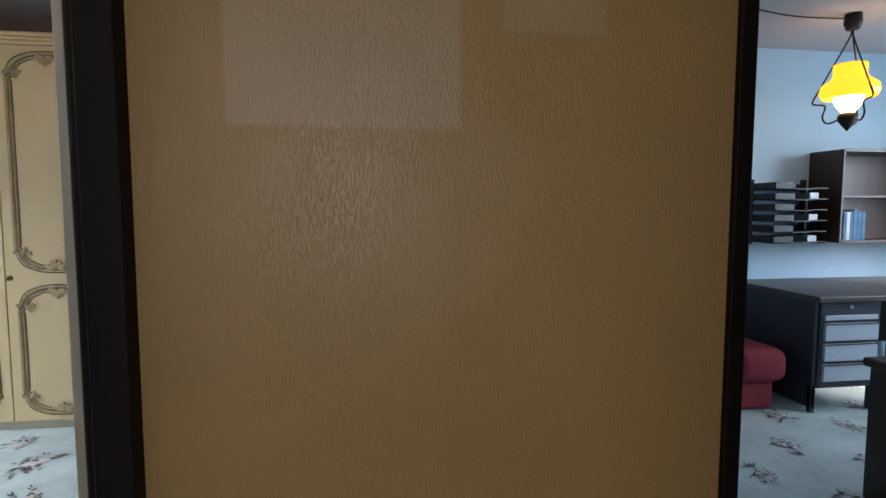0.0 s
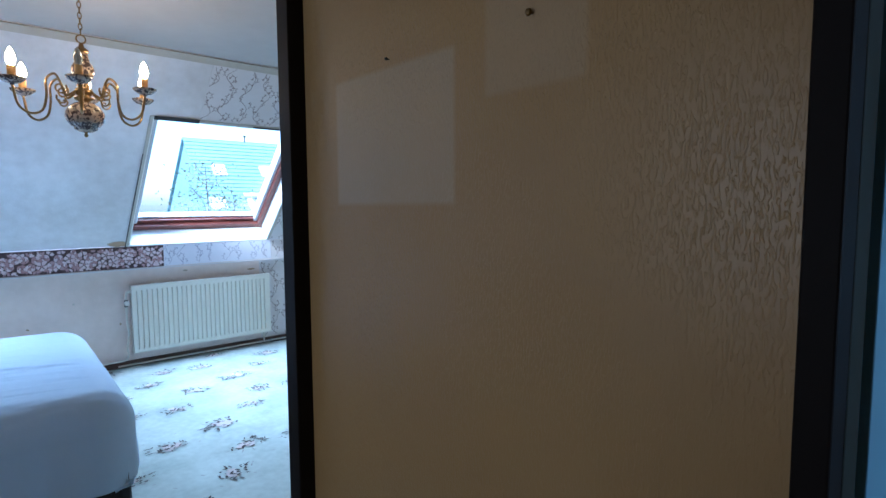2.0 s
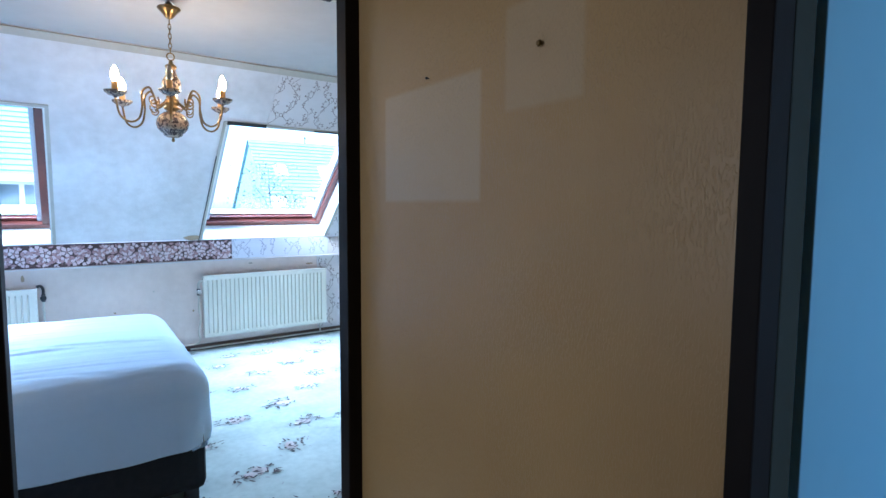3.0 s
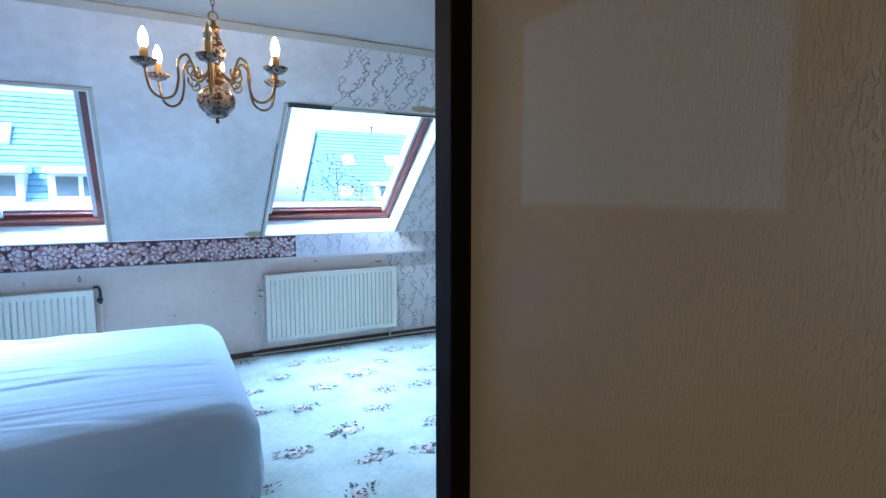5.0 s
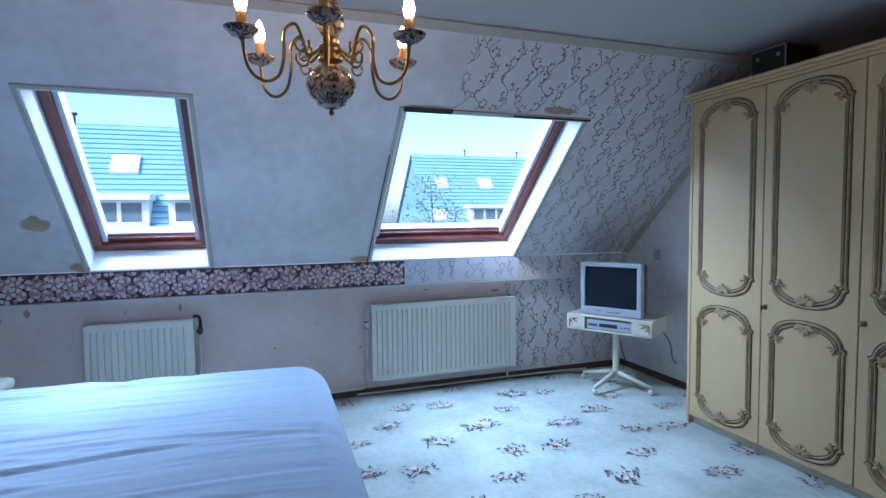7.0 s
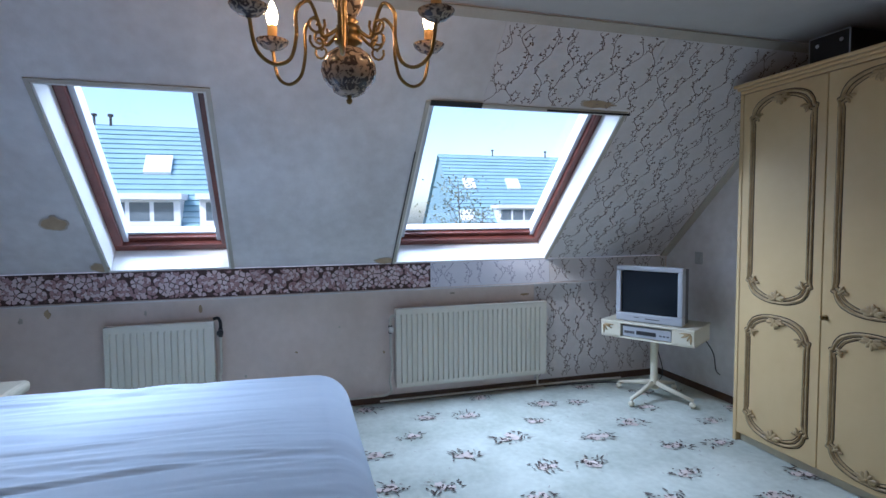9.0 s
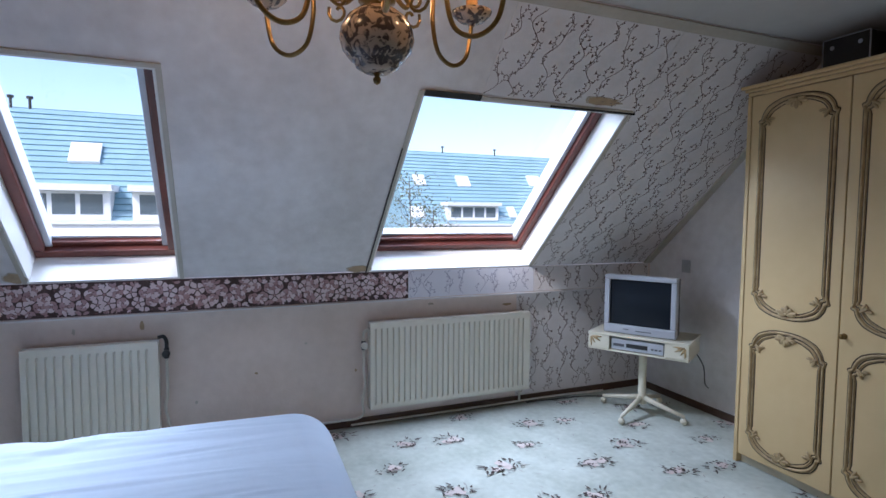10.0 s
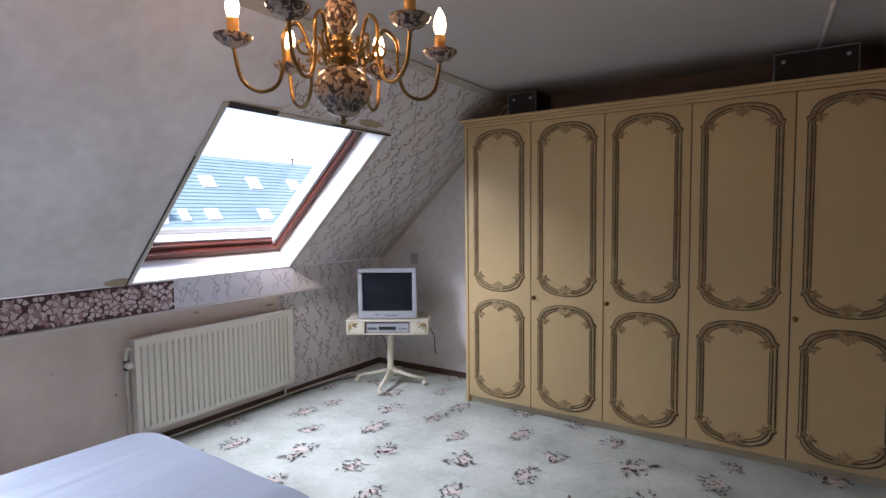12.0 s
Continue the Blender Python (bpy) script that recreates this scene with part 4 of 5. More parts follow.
def radiator(y0, y1, z0, z1, valve_side, label):
    r = thing("radiator", (KNEE + 0.10, (y0 + y1) / 2, z0), label, "radiator", "radiators under the roof windows")
    hw, h = (y1 - y0) / 2, z1 - z0
    # front sheet pressed into upright flutes
    n = int((y1 - y0) / 0.043)
    bm = bmesh.new()
    cols = [(-hw, 0.0), (-hw + 0.018, 0.0)]
    pitch = (2 * hw - 0.05) / n
    for k in range(n):
        a = -hw + 0.025 + k * pitch
        for t, d in ((0.0, 0.0), (0.10, -0.016), (0.26, -0.016), (0.36, 0.0), (0.96, 0.0)):
            cols.append((a + t * pitch, d))
    cols += [(hw - 0.018, 0.0), (hw, 0.0)]
    rows = [(0, False), (0.028, False), (0.045, True), (h - 0.05, True), (h - 0.032, False), (h, False)]
    grid = [[bm.verts.new((d if deep else 0.0, y, z)) for y, d in cols] for z, deep in rows]
    for a, b in zip(grid, grid[1:]):
        for k in range(len(cols) - 1):
            bm.faces.new((a[k], a[k + 1], b[k + 1], b[k]))
    part("front_panel", bm, M_RAD, r)
    part("back_panel", boxes((-0.070, -0.055, -hw + 0.01, hw - 0.01, 0.01, h - 0.01), bevel=0.003), M_RAD, r)
    part("side_cover", boxes((-0.07, 0.001, -hw - 0.004, -hw, 0, h), bevel=0.001), M_RAD, r)
    part("side_cover", boxes((-0.07, 0.001, hw, hw + 0.004, 0, h), bevel=0.001), M_RAD, r)
    part("top_grille", boxes((-0.068, 0.003, -hw - 0.004, hw + 0.004, h, h + 0.008), *[(-0.06, -0.008, -hw + 0.02 + k * 0.05, -hw + 0.045 + k * 0.05, h + 0.008, h + 0.010) for k in range(int(2 * hw / 0.05) - 1)]), M_RAD, r)
    for s in (-1, 1):
        part("bracket", boxes((-0.098, -0.07, s * hw * 0.7 - 0.015, s * hw * 0.7 + 0.015, 0.02, h - 0.05)), M_DARK, r)
    s = valve_side
    e = s * (hw + 0.045)
    up = 0.075 if s > 0 else 0.0
    bm = bmesh.new()
    tube(bm, curve_through([(-0.03, s * hw, h - 0.05 + up), (-0.03, s * (hw + 0.03), h - 0.045 + up), (-0.03, e, h - 0.075 + up), (-0.03, e, h - 0.12 + up)]), 0.011)
    part("valve_elbow", bm, M_PIPE if s < 0 else M_BLACK, r, smooth=True)
    bm = bmesh.new()
    lathe(bm, [(0, 0), (0.014, 0.0), (0.014, 0.012), (0.021, 0.016), (0.023, 0.045), (0.019, 0.058), (0.012, 0.062), (0, 0.062)], 16)
    bmesh.ops.transform(bm, matrix=Matrix.Translation((-0.035, e, h - 0.145 + up)) @ pose(0, 0, 0, 0, 90, 0), verts=bm.verts[:])
    part("valve_knob", bm, M_PIPE if s < 0 else M_BLACK, r, smooth=True)
    part("valve_body", boxes((-0.045, -0.018, e - 0.014, e + 0.014, h - 0.18 + up, h - 0.115 + up), bevel=0.005), M_BLACK, r)
    bm = bmesh.new()
    bend = curve_through([(-0.03, e, h - 0.18 + up), (-0.03, e, h * 0.45), (-0.035, e - 0.012 * s, h * 0.3), (-0.03, e + 0.008 * s, h * 0.1), (-0.03, e, -z0 + 0.11), (-0.04, e + s * 0.04, -z0 + 0.075), (-0.05, e + s * 0.16, -z0 + 0.07)])
    tube(bm, bend, 0.0085)
    part("feed_pipe", bm, M_PIPE, r, smooth=True)
    bm = bmesh.new()
    tube(bm, curve_through([(-0.04, -s * (hw - 0.06), 0.02), (-0.04, -s * (hw - 0.06), -0.03), (-0.06, -s * (hw - 0.05), -z0 + 0.03)]), 0.009)
    part("return_pipe", bm, M_PIPE, r, smooth=True)
    return r


radiator(1.725, 2.995, 0.135, 0.738, -1, "wide ivory panel radiator with white valve on the low wall")
radiator(-0.25, 0.42, 0.135, 0.722, 1, "narrow ivory panel radiator with black valve on the low wall")
bm = bmesh.new()
tube(bm, curve_through([(KNEE + 0.05, -1.5, 0.07), (KNEE + 0.05, 0.4, 0.072), (KNEE + 0.05, 1.52, 0.068)]), 0.0085)
tube(bm, curve_through([(KNEE + 0.03, 1.6, 0.020), (KNEE + 0.035, 2.6, 0.022), (KNEE + 0.03, 3.3, 0.02), (KNEE + 0.06, 3.75, 0.02)]), 0.0085)
tagged(part("heating_pipe", bm, M_PIPE, smooth=True), "thin painted heating pipe along the skirting", "pipe")

# ---- bed ----


def bed():
    x0, x1, y0, y1 = -2.58, -0.95, -1.03, 1.165
    turn = pose((x0 + x1) / 2, (y0 + y1) / 2, 0, 0, 0, -1.2)
    b = thing("bed", turn, "double bed with black box base under a white duvet", "bed")
    cx, cy = (x0 + x1) / 2, (y0 + y1) / 2
    hx, hy = (x1 - x0) / 2, (y1 - y0) / 2
    part("box_base", boxes((-hx + 0.015, hx - 0.015, -hy, hy - 0.015, 0.055, 0.40), bevel=0.04), M_BASE, b)
    for sx in (-1, 1):
        for sy in (-1, 1):
            part("foot", boxes((sx * (hx - 0.08) - 0.03, sx * (hx - 0.08) + 0.03, sy * (hy - 0.08) - 0.03, sy * (hy - 0.08) + 0.03, 0, 0.056)), M_BLACK, b)
    part("mattress", boxes((-hx + 0.03, hx - 0.03, -hy + 0.01, hy - 0.03, 0.395, 0.617), bevel=0.06), M_SHEET, b)
    part("headboard", boxes((-hx - 0.02, hx + 0.02, -hy - 0.09, -hy - 0.02, 0, 0.95), bevel=0.02), M_BASE, b)
    # duvet: one cloth that falls over three sides
    me_v, me_f = [], []
    drop, N, K = 0.352, 230, 230
    wx, wy = hx + drop, hy + drop
    for j in range(K + 1):
        for i in range(N + 1):
            u, v = -wx + 2 * wx * i / N, -hy + 0.40 + (wy + hy - 0.40) * j / K
            R = 0.14
            def fold(a, edge):
                over = abs(a) - (edge - R + 0.025)
                if over <= 0:
                    return a, 0.0
                s = math.copysign(1, a)
                if over < R * math.pi / 2:
                    return s * (edge - R + 0.025 + R * math.sin(over / R)), R * (1 - math.cos(over / R))
                return s * (edge + 0.025 + 0.03 * (over - R * math.pi / 2)), R + (over - R * math.pi / 2)
            c = 0.15
            ax, ay = abs(u) - (hx - c), v - (hy - c)
            if ax > 0 and ay > 0:
                # the two foot corners are rounded in plan
                r = math.hypot(ax, ay)
                rr, dz = fold(r, c)
                px, py = math.copysign(hx - c + ax / r * rr, u), hy - c + ay / r * rr
                dx, dy = dz * (ax >= ay), dz * (ay > ax)
                dz = min(dz, drop + 0.429 * R - 0.025)
            else:
                px, dx = fold(u, hx)
                py, dy = fold(v, hy) if v > 0 else (v, 0.0)
                dz = max(dx, dy)
            p = Vector((u * 1.3, v * 0.9, 0))
            w = noise.noise(Vector((u * 5.0 + 3, v * 0.9, 1.0))) * 0.007 + noise.noise(Vector((u * 12.0 + v, v * 2.0, 5.0))) * 0.004
            # long pulled creases that run towards the foot, strongest on the middle of the bed
            pull = max(0.0, 1 - max(0.0, v / hy) ** 3)
            for freq, lean, size, seed in ((3.6, 0.35, 0.007, 9.0), (6.5, -0.25, 0.007, 21.0), (11.0, 0.5, 0.006, 33.0)):
                ridge = noise.noise(Vector((u * freq + lean * v, v * 0.62, seed)))
                here = 0.25 + 0.75 * max(0.0, min(1.0, 0.5 + 1.6 * noise.noise(Vector((u * 1.5, v * 1.1, seed + 4)))))
                w += here * pull * size * (math.exp(-((ridge * 17.0) ** 2)) - 0.8 * math.exp(-(((ridge - 0.10) * 22.0) ** 2)))
            w += 0.035 * math.exp(-((u - 0.1) / 0.9) ** 2) * (1 - max(0, v / hy) ** 4)
            hang = max(0.0, dz - 0.1)
            sway = 0.028 * min(1, hang * 5) * noise.noise(Vector((u * 4.5, v * 4.5, 2.0)))
            if dx > 0.1:
                px += sway
            if dy > 0.1:
                py += sway
            me_v.append((px, py, max(0.672 + w * (1 - min(1, dz * 4)) - dz, 0.10)))
    for j in range(K):
        for i in range(N):
            a = j * (N + 1) + i
            me_f.append((a, a + 1, a + N + 2, a + N + 1))
    me = bpy.data.meshes.new("duvet")
    me.from_pydata(me_v, [], me_f)
    me.materials.append(M_SHEET)
    me.shade_smooth()
    d = tagged(new("duvet", me), "rumpled white cotton duvet hanging over the bed sides", "duvet")
    d.matrix_world = turn
    so = d.modifiers.new("thick", "SOLIDIFY")
    so.thickness, so.offset = 0.012, -1
    for k, px in enumerate((x0 + 0.42, x1 - 0.42)):
        bm = bmesh.new()
        bmesh.ops.create_icosphere(bm, subdivisions=4, radius=1)
        for v in bm.verts:
            x, y, z = v.co
            f = lambda q, e: math.copysign(abs(q) ** e, q)
            v.co = (f(x, 0.6) * 0.34, f(y, 0.6) * 0.22, f(z, 0.9) * 0.085 + 0.01 * noise.noise(Vector((x * 3, y * 3, k))))
        o = tagged(part("pillow", bm, M_SHEET, smooth=True), "plump white pillow at the head of the bed", "pillow", "pillows on the bed")
        o.matrix_world = turn @ Matrix.Translation((px - cx, y0 + 0.24 - cy, 0.72))


bed()


def nightstand():
    t = thing("nightstand", (-2.89, -0.62, 0), "small ivory bedside table with a rounded top", "bedside table")
    part("body", boxes((-0.20, 0.19, -0.20, 0.19, 0.10, 0.545), bevel=0.006), M_TABLE, t)
    part("top", boxes((-0.225, 0.215, -0.225, 0.225, 0.545, 0.605), bevel=0.022), M_TABLE, t)
    for sx in (-1, 1):
        for sy in (-1, 1):
            part("leg", boxes((sx * 0.165 - 0.02, sx * 0.165 + 0.02, sy * 0.165 - 0.02, sy * 0.165 + 0.02, 0, 0.101), bevel=0.004), M_TABLE, t)


nightstand()


def flake(y, z, ry, rz, seed):
    """A scrap where paper has come off the low wall."""
    rnd = random.Random(seed)
    bm = bmesh.new()
    ring = [(y + ry * (0.6 + 0.6 * rnd.random()) * math.cos(k * math.tau / 9), z + rz * (0.6 + 0.6 * rnd.random()) * math.sin(k * math.tau / 9)) for k in range(9)]
    lo, hi = [bm.verts.new((KNEE, *p)) for p in ring], [bm.verts.new((KNEE + 0.0025, *p)) for p in ring]
    bm.faces.new(hi)
    for k in range(9):
        bm.faces.new((lo[k], lo[(k + 1) % 9], hi[(k + 1) % 9], hi[k]))
    tagged(part("paper_scrap", bm, M_TORN_EDGE if seed % 2 else M_TORN), "small torn scrap on the low wall", "torn paper", "scraps on the low wall", "structure")


for k, (fy, fz, ry, rz) in enumerate(((0.33, 0.815, 0.012, 0.035), (-0.02, 0.80, 0.01, 0.02), (-0.60, 0.83, 0.02, 0.03), (-0.75, 0.79, 0.015, 0.025), (0.98, 0.45, 0.012, 0.008), (1.30, 0.62, 0.008, 0.008), (1.64, 0.40, 0.01, 0.012), (2.2, 0.84, 0.03, 0.01), (2.85, 0.80, 0.05, 0.012), (0.62, 0.30, 0.01, 0.014))):
    flake(fy, fz, ry, rz, k)



def light_switch():
    sw = thing("light_switch", (-3.424, NORTH, 1.10), "pale grey switch plate on the end wall", "switch")
    part("plate", boxes((-0.04, 0.04, -0.010, 0.0, -0.05, 0.05), bevel=0.003), M_DRAWER, sw)
    part("rocker", boxes((-0.026, 0.026, -0.016, -0.009, -0.03, 0.03), bevel=0.002), M_DRAWER, sw)


light_switch()

# ---- chandelier ----
CH = (-1.36, 1.10)


def chandelier():
    c = thing("chandelier", (*CH, 1.785), "brass six-arm chandelier with painted porcelain body", "chandelier")
    z = lambda h: h - 1.785
    bm = bmesh.new()
    lathe(bm, [(0, z(CEIL)), (0.022, z(2.463)), (0.024, z(2.456)), (0.054, z(2.450)), (0.056, z(2.443)), (0.046, z(2.434)), (0.030, z(2.416)), (0.022, z(2.404)), (0.012, z(2.395)), (0, z(2.392))], 24)
    part("canopy", bm, M_BRASS, c, smooth=True)
    bm = bmesh.new()
    for k in range(7):
        h = 2.392 - 0.024 * k
        pts = [(0.007 * math.cos(a), 0, 0.016 * math.sin(a)) for a in [i * math.tau / 12 for i in range(12)]]
        if k % 2:
            pts = [(0, p[0], p[2]) for p in pts]
        tube(bm, [(p[0], p[1], z(h - 0.012) + p[2]) for p in pts], 0.0022, 6, True)
    part("chain", bm, M_BRASS, c, smooth=True)
    bm = bmesh.new()
    tube(bm, [(0, 0.018 * math.cos(i * math.tau / 18), z(2.205) + 0.018 * math.sin(i * math.tau / 18)) for i in range(18)], 0.0035, 6, True)
    part("ring", bm, M_BRASS, c, smooth=True)
    bm = bmesh.new()
    lathe(bm, [(0, z(2.188)), (0.008, z(2.186)), (0.012, z(2.170)), (0.026, z(2.160)), (0.028, z(2.150)), (0.022, z(2.143))], 20)
    part("top_cap", bm, M_BRASS, c, smooth=True)
    bm = bmesh.new()
    lathe(bm, [(0.022, z(2.145)), (0.025, z(2.125)), (0.030, z(2.105)), (0.043, z(2.080)), (0.046, z(2.060)), (0.040, z(2.038)), (0.026, z(2.018)), (0.020, z(2.008))], 24)
    part("vase", bm, M_DELFT, c, "painted porcelain vase", True)
    bm = bmesh.new()
    lathe(bm, [(0.018, z(2.010)), (0.030, z(1.998)), (0.020, z(1.992)), (0.034, z(1.985)), (0.036, z(1.962)), (0.024, z(1.952)), (0.040, z(1.946)), (0.038, z(1.936)), (0.014, z(1.925)), (0.020, z(1.918)), (0.012, z(1.910))], 24)
    part("hub", bm, M_BRASS, c, smooth=True)
    bm = bmesh.new()
    lathe(bm, [(0.012, 1.925 - 1.785), (0.040, z(1.921)), (0.061, z(1.905)), (0.075, z(1.880)), (0.078, z(1.860)), (0.072, z(1.838)), (0.056, z(1.818)), (0.048, z(1.815)), (0.044, z(1.803)), (0.026, z(1.793)), (0, z(1.791))], 32)
    part("globe", bm, M_DELFT, c, "painted porcelain globe", True)
    bm = bmesh.new()
    lathe(bm, [(0, z(1.797)), (0.010, z(1.794)), (0.005, z(1.786)), (0.009, z(1.780)), (0.007, z(1.772)), (0, z(1.768))], 12)
    part("finial", bm, M_BRASS, c, smooth=True)
    R = 0.275
    for k in range(6):
        a = radians(-11 + 60 * k)
        rot = Matrix.Rotation(a, 4, "Z")
        bm = bmesh.new()
        main = curve_through([(0.03, 0, z(1.975)), (0.075, 0, z(1.945)), (0.090, 0, z(1.985)), (0.115, 0, z(2.030)), (0.150, 0, z(2.000)), (0.152, 0, z(1.930)), (0.170, 0, z(1.868)), (0.215, 0, z(1.848)), (0.258, 0, z(1.878)), (R, 0, z(1.960))])
        tube(bm, main, 0.0052)
        curl = [(0.098 + (0.030 - 0.0018 * i) * math.cos(2.6 + i * 0.55), 0, z(1.975) + (0.030 - 0.0018 * i) * math.sin(2.6 + i * 0.55)) for i in range(15)]
        tube(bm, curl, 0.0042, 6)
        curl = [(0.090 + (0.026 - 0.002 * i) * math.cos(0.5 - i * 0.6), 0, z(1.928) + (0.026 - 0.002 * i) * math.sin(0.5 - i * 0.6)) for i in range(11)]
        tube(bm, curl, 0.0038, 6)
        bmesh.ops.transform(bm, matrix=rot, verts=bm.verts[:])
        arm = part("arm", bm, M_BRASS, c, smooth=True)
        at = rot @ Vector((R, 0, 0))
        bm = bmesh.new()
        lathe(bm, [(0.006, z(1.952)), (0.010, z(1.958)), (0.030, z(1.964)), (0.046, z(1.978)), (0.049, z(1.985)), (0.045, z(1.984)), (0.020, z(1.974)), (0, z(1.974))], 24, at)
        part("drip_cup", bm, M_DELFT, arm, "painted porcelain drip cup", True)
        bm = bmesh.new()
        lathe(bm, [(0.0, z(1.974)), (0.0145, z(1.974)), (0.0145, z(2.028)), (0.011, z(2.031)), (0, z(2.031))], 14, at)
        part("candle_sleeve", bm, M_CANDLE, arm, "amber candle sleeve", True)
        bm = bmesh.new()
        lathe(bm, [(0.009, z(2.029)), (0.015, z(2.043)), (0.0175, z(2.058)), (0.014, z(2.078)), (0.007, z(2.096)), (0, z(2.106))], 16, at)
        part("bulb", bm, M_DEAD if k == 0 else M_BULB, arm, "lit candle bulb" if k != 0 else "unlit candle bulb", True)


chandelier()

# ---- television and its table ----
TV = Matrix.Translation((-3.345, 3.71, 0)) @ Matrix.Rotation(radians(32), 4, "Z")


def tv_table():
    t = thing("tv_table", TV, "ivory swivel table with carved corners on a star foot", "table")
    part("top", boxes((-0.36, 0.36, -0.20, 0.20, 0.605, 0.622), bevel=0.005), M_TABLE, t)
    part("bottom_board", boxes((-0.355, 0.355, -0.19, 0.195, 0.490, 0.504), bevel=0.003), M_TABLE, t)
    for s in (-1, 1):
        part("side_box", boxes((s * 0.275 - 0.08, s * 0.275 + 0.08, -0.198, 0.19, 0.504, 0.605), bevel=0.004), M_TABLE, t)
        orn = bmesh.new()
        for ang, ln in ((0.4, 0.085), (1.0, 0.065), (0.0, 0.09), (1.5, 0.08), (0.2, 0.06)):
            dx, dz = -s * math.cos(ang), -math.sin(ang)
            mm = Matrix.Translation((s * 0.335 + dx * ln / 2, -0.200, 0.590 + dz * ln / 2)) @ Matrix.Rotation(-math.atan2(dz, dx), 4, "Y") @ Matrix.Diagonal((ln / 2, 0.006, 0.007, 1))
            bmesh.ops.create_icosphere(orn, subdivisions=1, radius=1, matrix=mm)
        part("carved_corner", orn, M_MOULD, t, smooth=True)
    part("back_board", boxes((-0.195, 0.195, 0.17, 0.19, 0.504, 0.605)), M_TABLE, t)
    bm = bmesh.new()
    lathe(bm, [(0, 0.492), (0.055, 0.490), (0.055, 0.478), (0.030, 0.470), (0.027, 0.14), (0.036, 0.13), (0.038, 0.085), (0.02, 0.075), (0, 0.075)], 20)
    part("pedestal", bm, M_TABLE, t, smooth=True)
    for k in range(4):
        a = radians(-100 + 90 * k)
        d = Vector((math.cos(a), math.sin(a), 0))
        bm = bmesh.new()
        tube(bm, [d * 0.025 + Vector((0, 0, 0.125)), d * 0.15 + Vector((0, 0, 0.095)), d * 0.315 + Vector((0, 0, 0.060))], [0.021, 0.018, 0.013], 8)
        leg = part("leg", bm, M_TABLE, t, smooth=True)
        bm = bmesh.new()
        q = d * 0.315
        bmesh.ops.create_uvsphere(bm, u_segments=12, v_segments=8, radius=0.024, matrix=Matrix.Translation((q.x, q.y, 0.025)))
        tube(bm, [(q.x, q.y, 0.04), (q.x, q.y, 0.07)], 0.009, 8)
        part("caster", bm, M_TABLE, leg, smooth=True)


tv_table()


def video_recorder():
    v = thing("video_recorder", TV @ Matrix.Translation((0, -0.01, 0.504)), "silver video recorder in the table's open slot", "video recorder")
    part("case", boxes((-0.185, 0.185, -0.17, 0.10, 0.006, 0.088), bevel=0.004), M_SILVER, v)
    part("cassette_flap", boxes((-0.075, 0.075, -0.174, -0.169, 0.028, 0.058), bevel=0.001), M_BLACK, v)
    part("display", boxes((-0.17, -0.09, -0.173, -0.169, 0.03, 0.05), bevel=0.001), M_TVBACK, v)
    for k in range(3):
        part("button", boxes((0.10 + k * 0.027, 0.118 + k * 0.027, -0.174, -0.169, 0.034, 0.044), bevel=0.001), M_TVBACK, v)
    for s in (-1, 1):
        part("foot", boxes((s * 0.15 - 0.015, s * 0.15 + 0.015, -0.12, 0.06, 0.0, 0.007)), M_BLACK, v)


video_recorder()


def television():
    t = thing("television", TV @ Matrix.Translation((0.0, 0.0, 0.622)), "silver tube television, switched off, on the ivory table", "television")
    w, h = 0.255, 0.44
    # bezel as a frame round the screen
    for r in ((-w, w, -0.15, -0.08, 0.004, 0.068), (-w, w, -0.15, -0.08, h - 0.036, h), (-w, -w + 0.038, -0.15, -0.08, 0.068, h - 0.036), (w - 0.038, w, -0.15, -0.08, 0.068, h - 0.036)):
        part("bezel", boxes(r, bevel=0.008), M_SILVER, t)
    bm = bmesh.new()
    n = 12
    hw, z0, z1 = w - 0.039, 0.069, h - 0.037
    g = [[bm.verts.new((-hw + 2 * hw * i / n, -0.142 - 0.012 * (1 - (2 * i / n - 1) ** 2) * (1 - (2 * j / n - 1) ** 2) + 0.012, z0 + (z1 - z0) * j / n)) for i in range(n + 1)] for j in range(n + 1)]
    for j in range(n):
        for i in range(n):
            bm.faces.new((g[j][i], g[j][i + 1], g[j + 1][i + 1], g[j + 1][i]))
    part("screen", bm, M_SCREEN, t, "dark bulging glass", True)
    bm = bmesh.new()
    rings = []
    for y, s in ((-0.08, 1.0), (0.02, 0.97), (0.16, 0.72), (0.22, 0.60)):
        rings.append([bm.verts.new((sx * (w - 0.004) * s, y, 0.012 + (h - 0.018) * (0.5 + sz * 0.5 * s) - (1 - s) * 0.12)) for sx, sz in ((-1, -1), (1, -1), (1, 1), (-1, 1))])
    for a, b in zip(rings, rings[1:]):
        for k in range(4):
            bm.faces.new((a[k], a[(k + 1) % 4], b[(k + 1) % 4], b[k]))
    bm.faces.new(rings[0])
    bm.faces.new(rings[-1])
    bmesh.ops.recalc_face_normals(bm, faces=bm.faces[:])
    part("back_shell", bm, M_TVBACK, t)
    part("base_foot", boxes((-0.2, 0.2, -0.13, 0.08, 0.0, 0.016)), M_TVBACK, t)
    part("button_strip", boxes((-0.02, 0.09, -0.153, -0.149, 0.030, 0.036), bevel=0.001), M_TVBACK, t)
    part("badge", boxes((-0.11, -0.07, -0.152, -0.149, 0.036, 0.042), bevel=0.001), M_TVBACK, t)


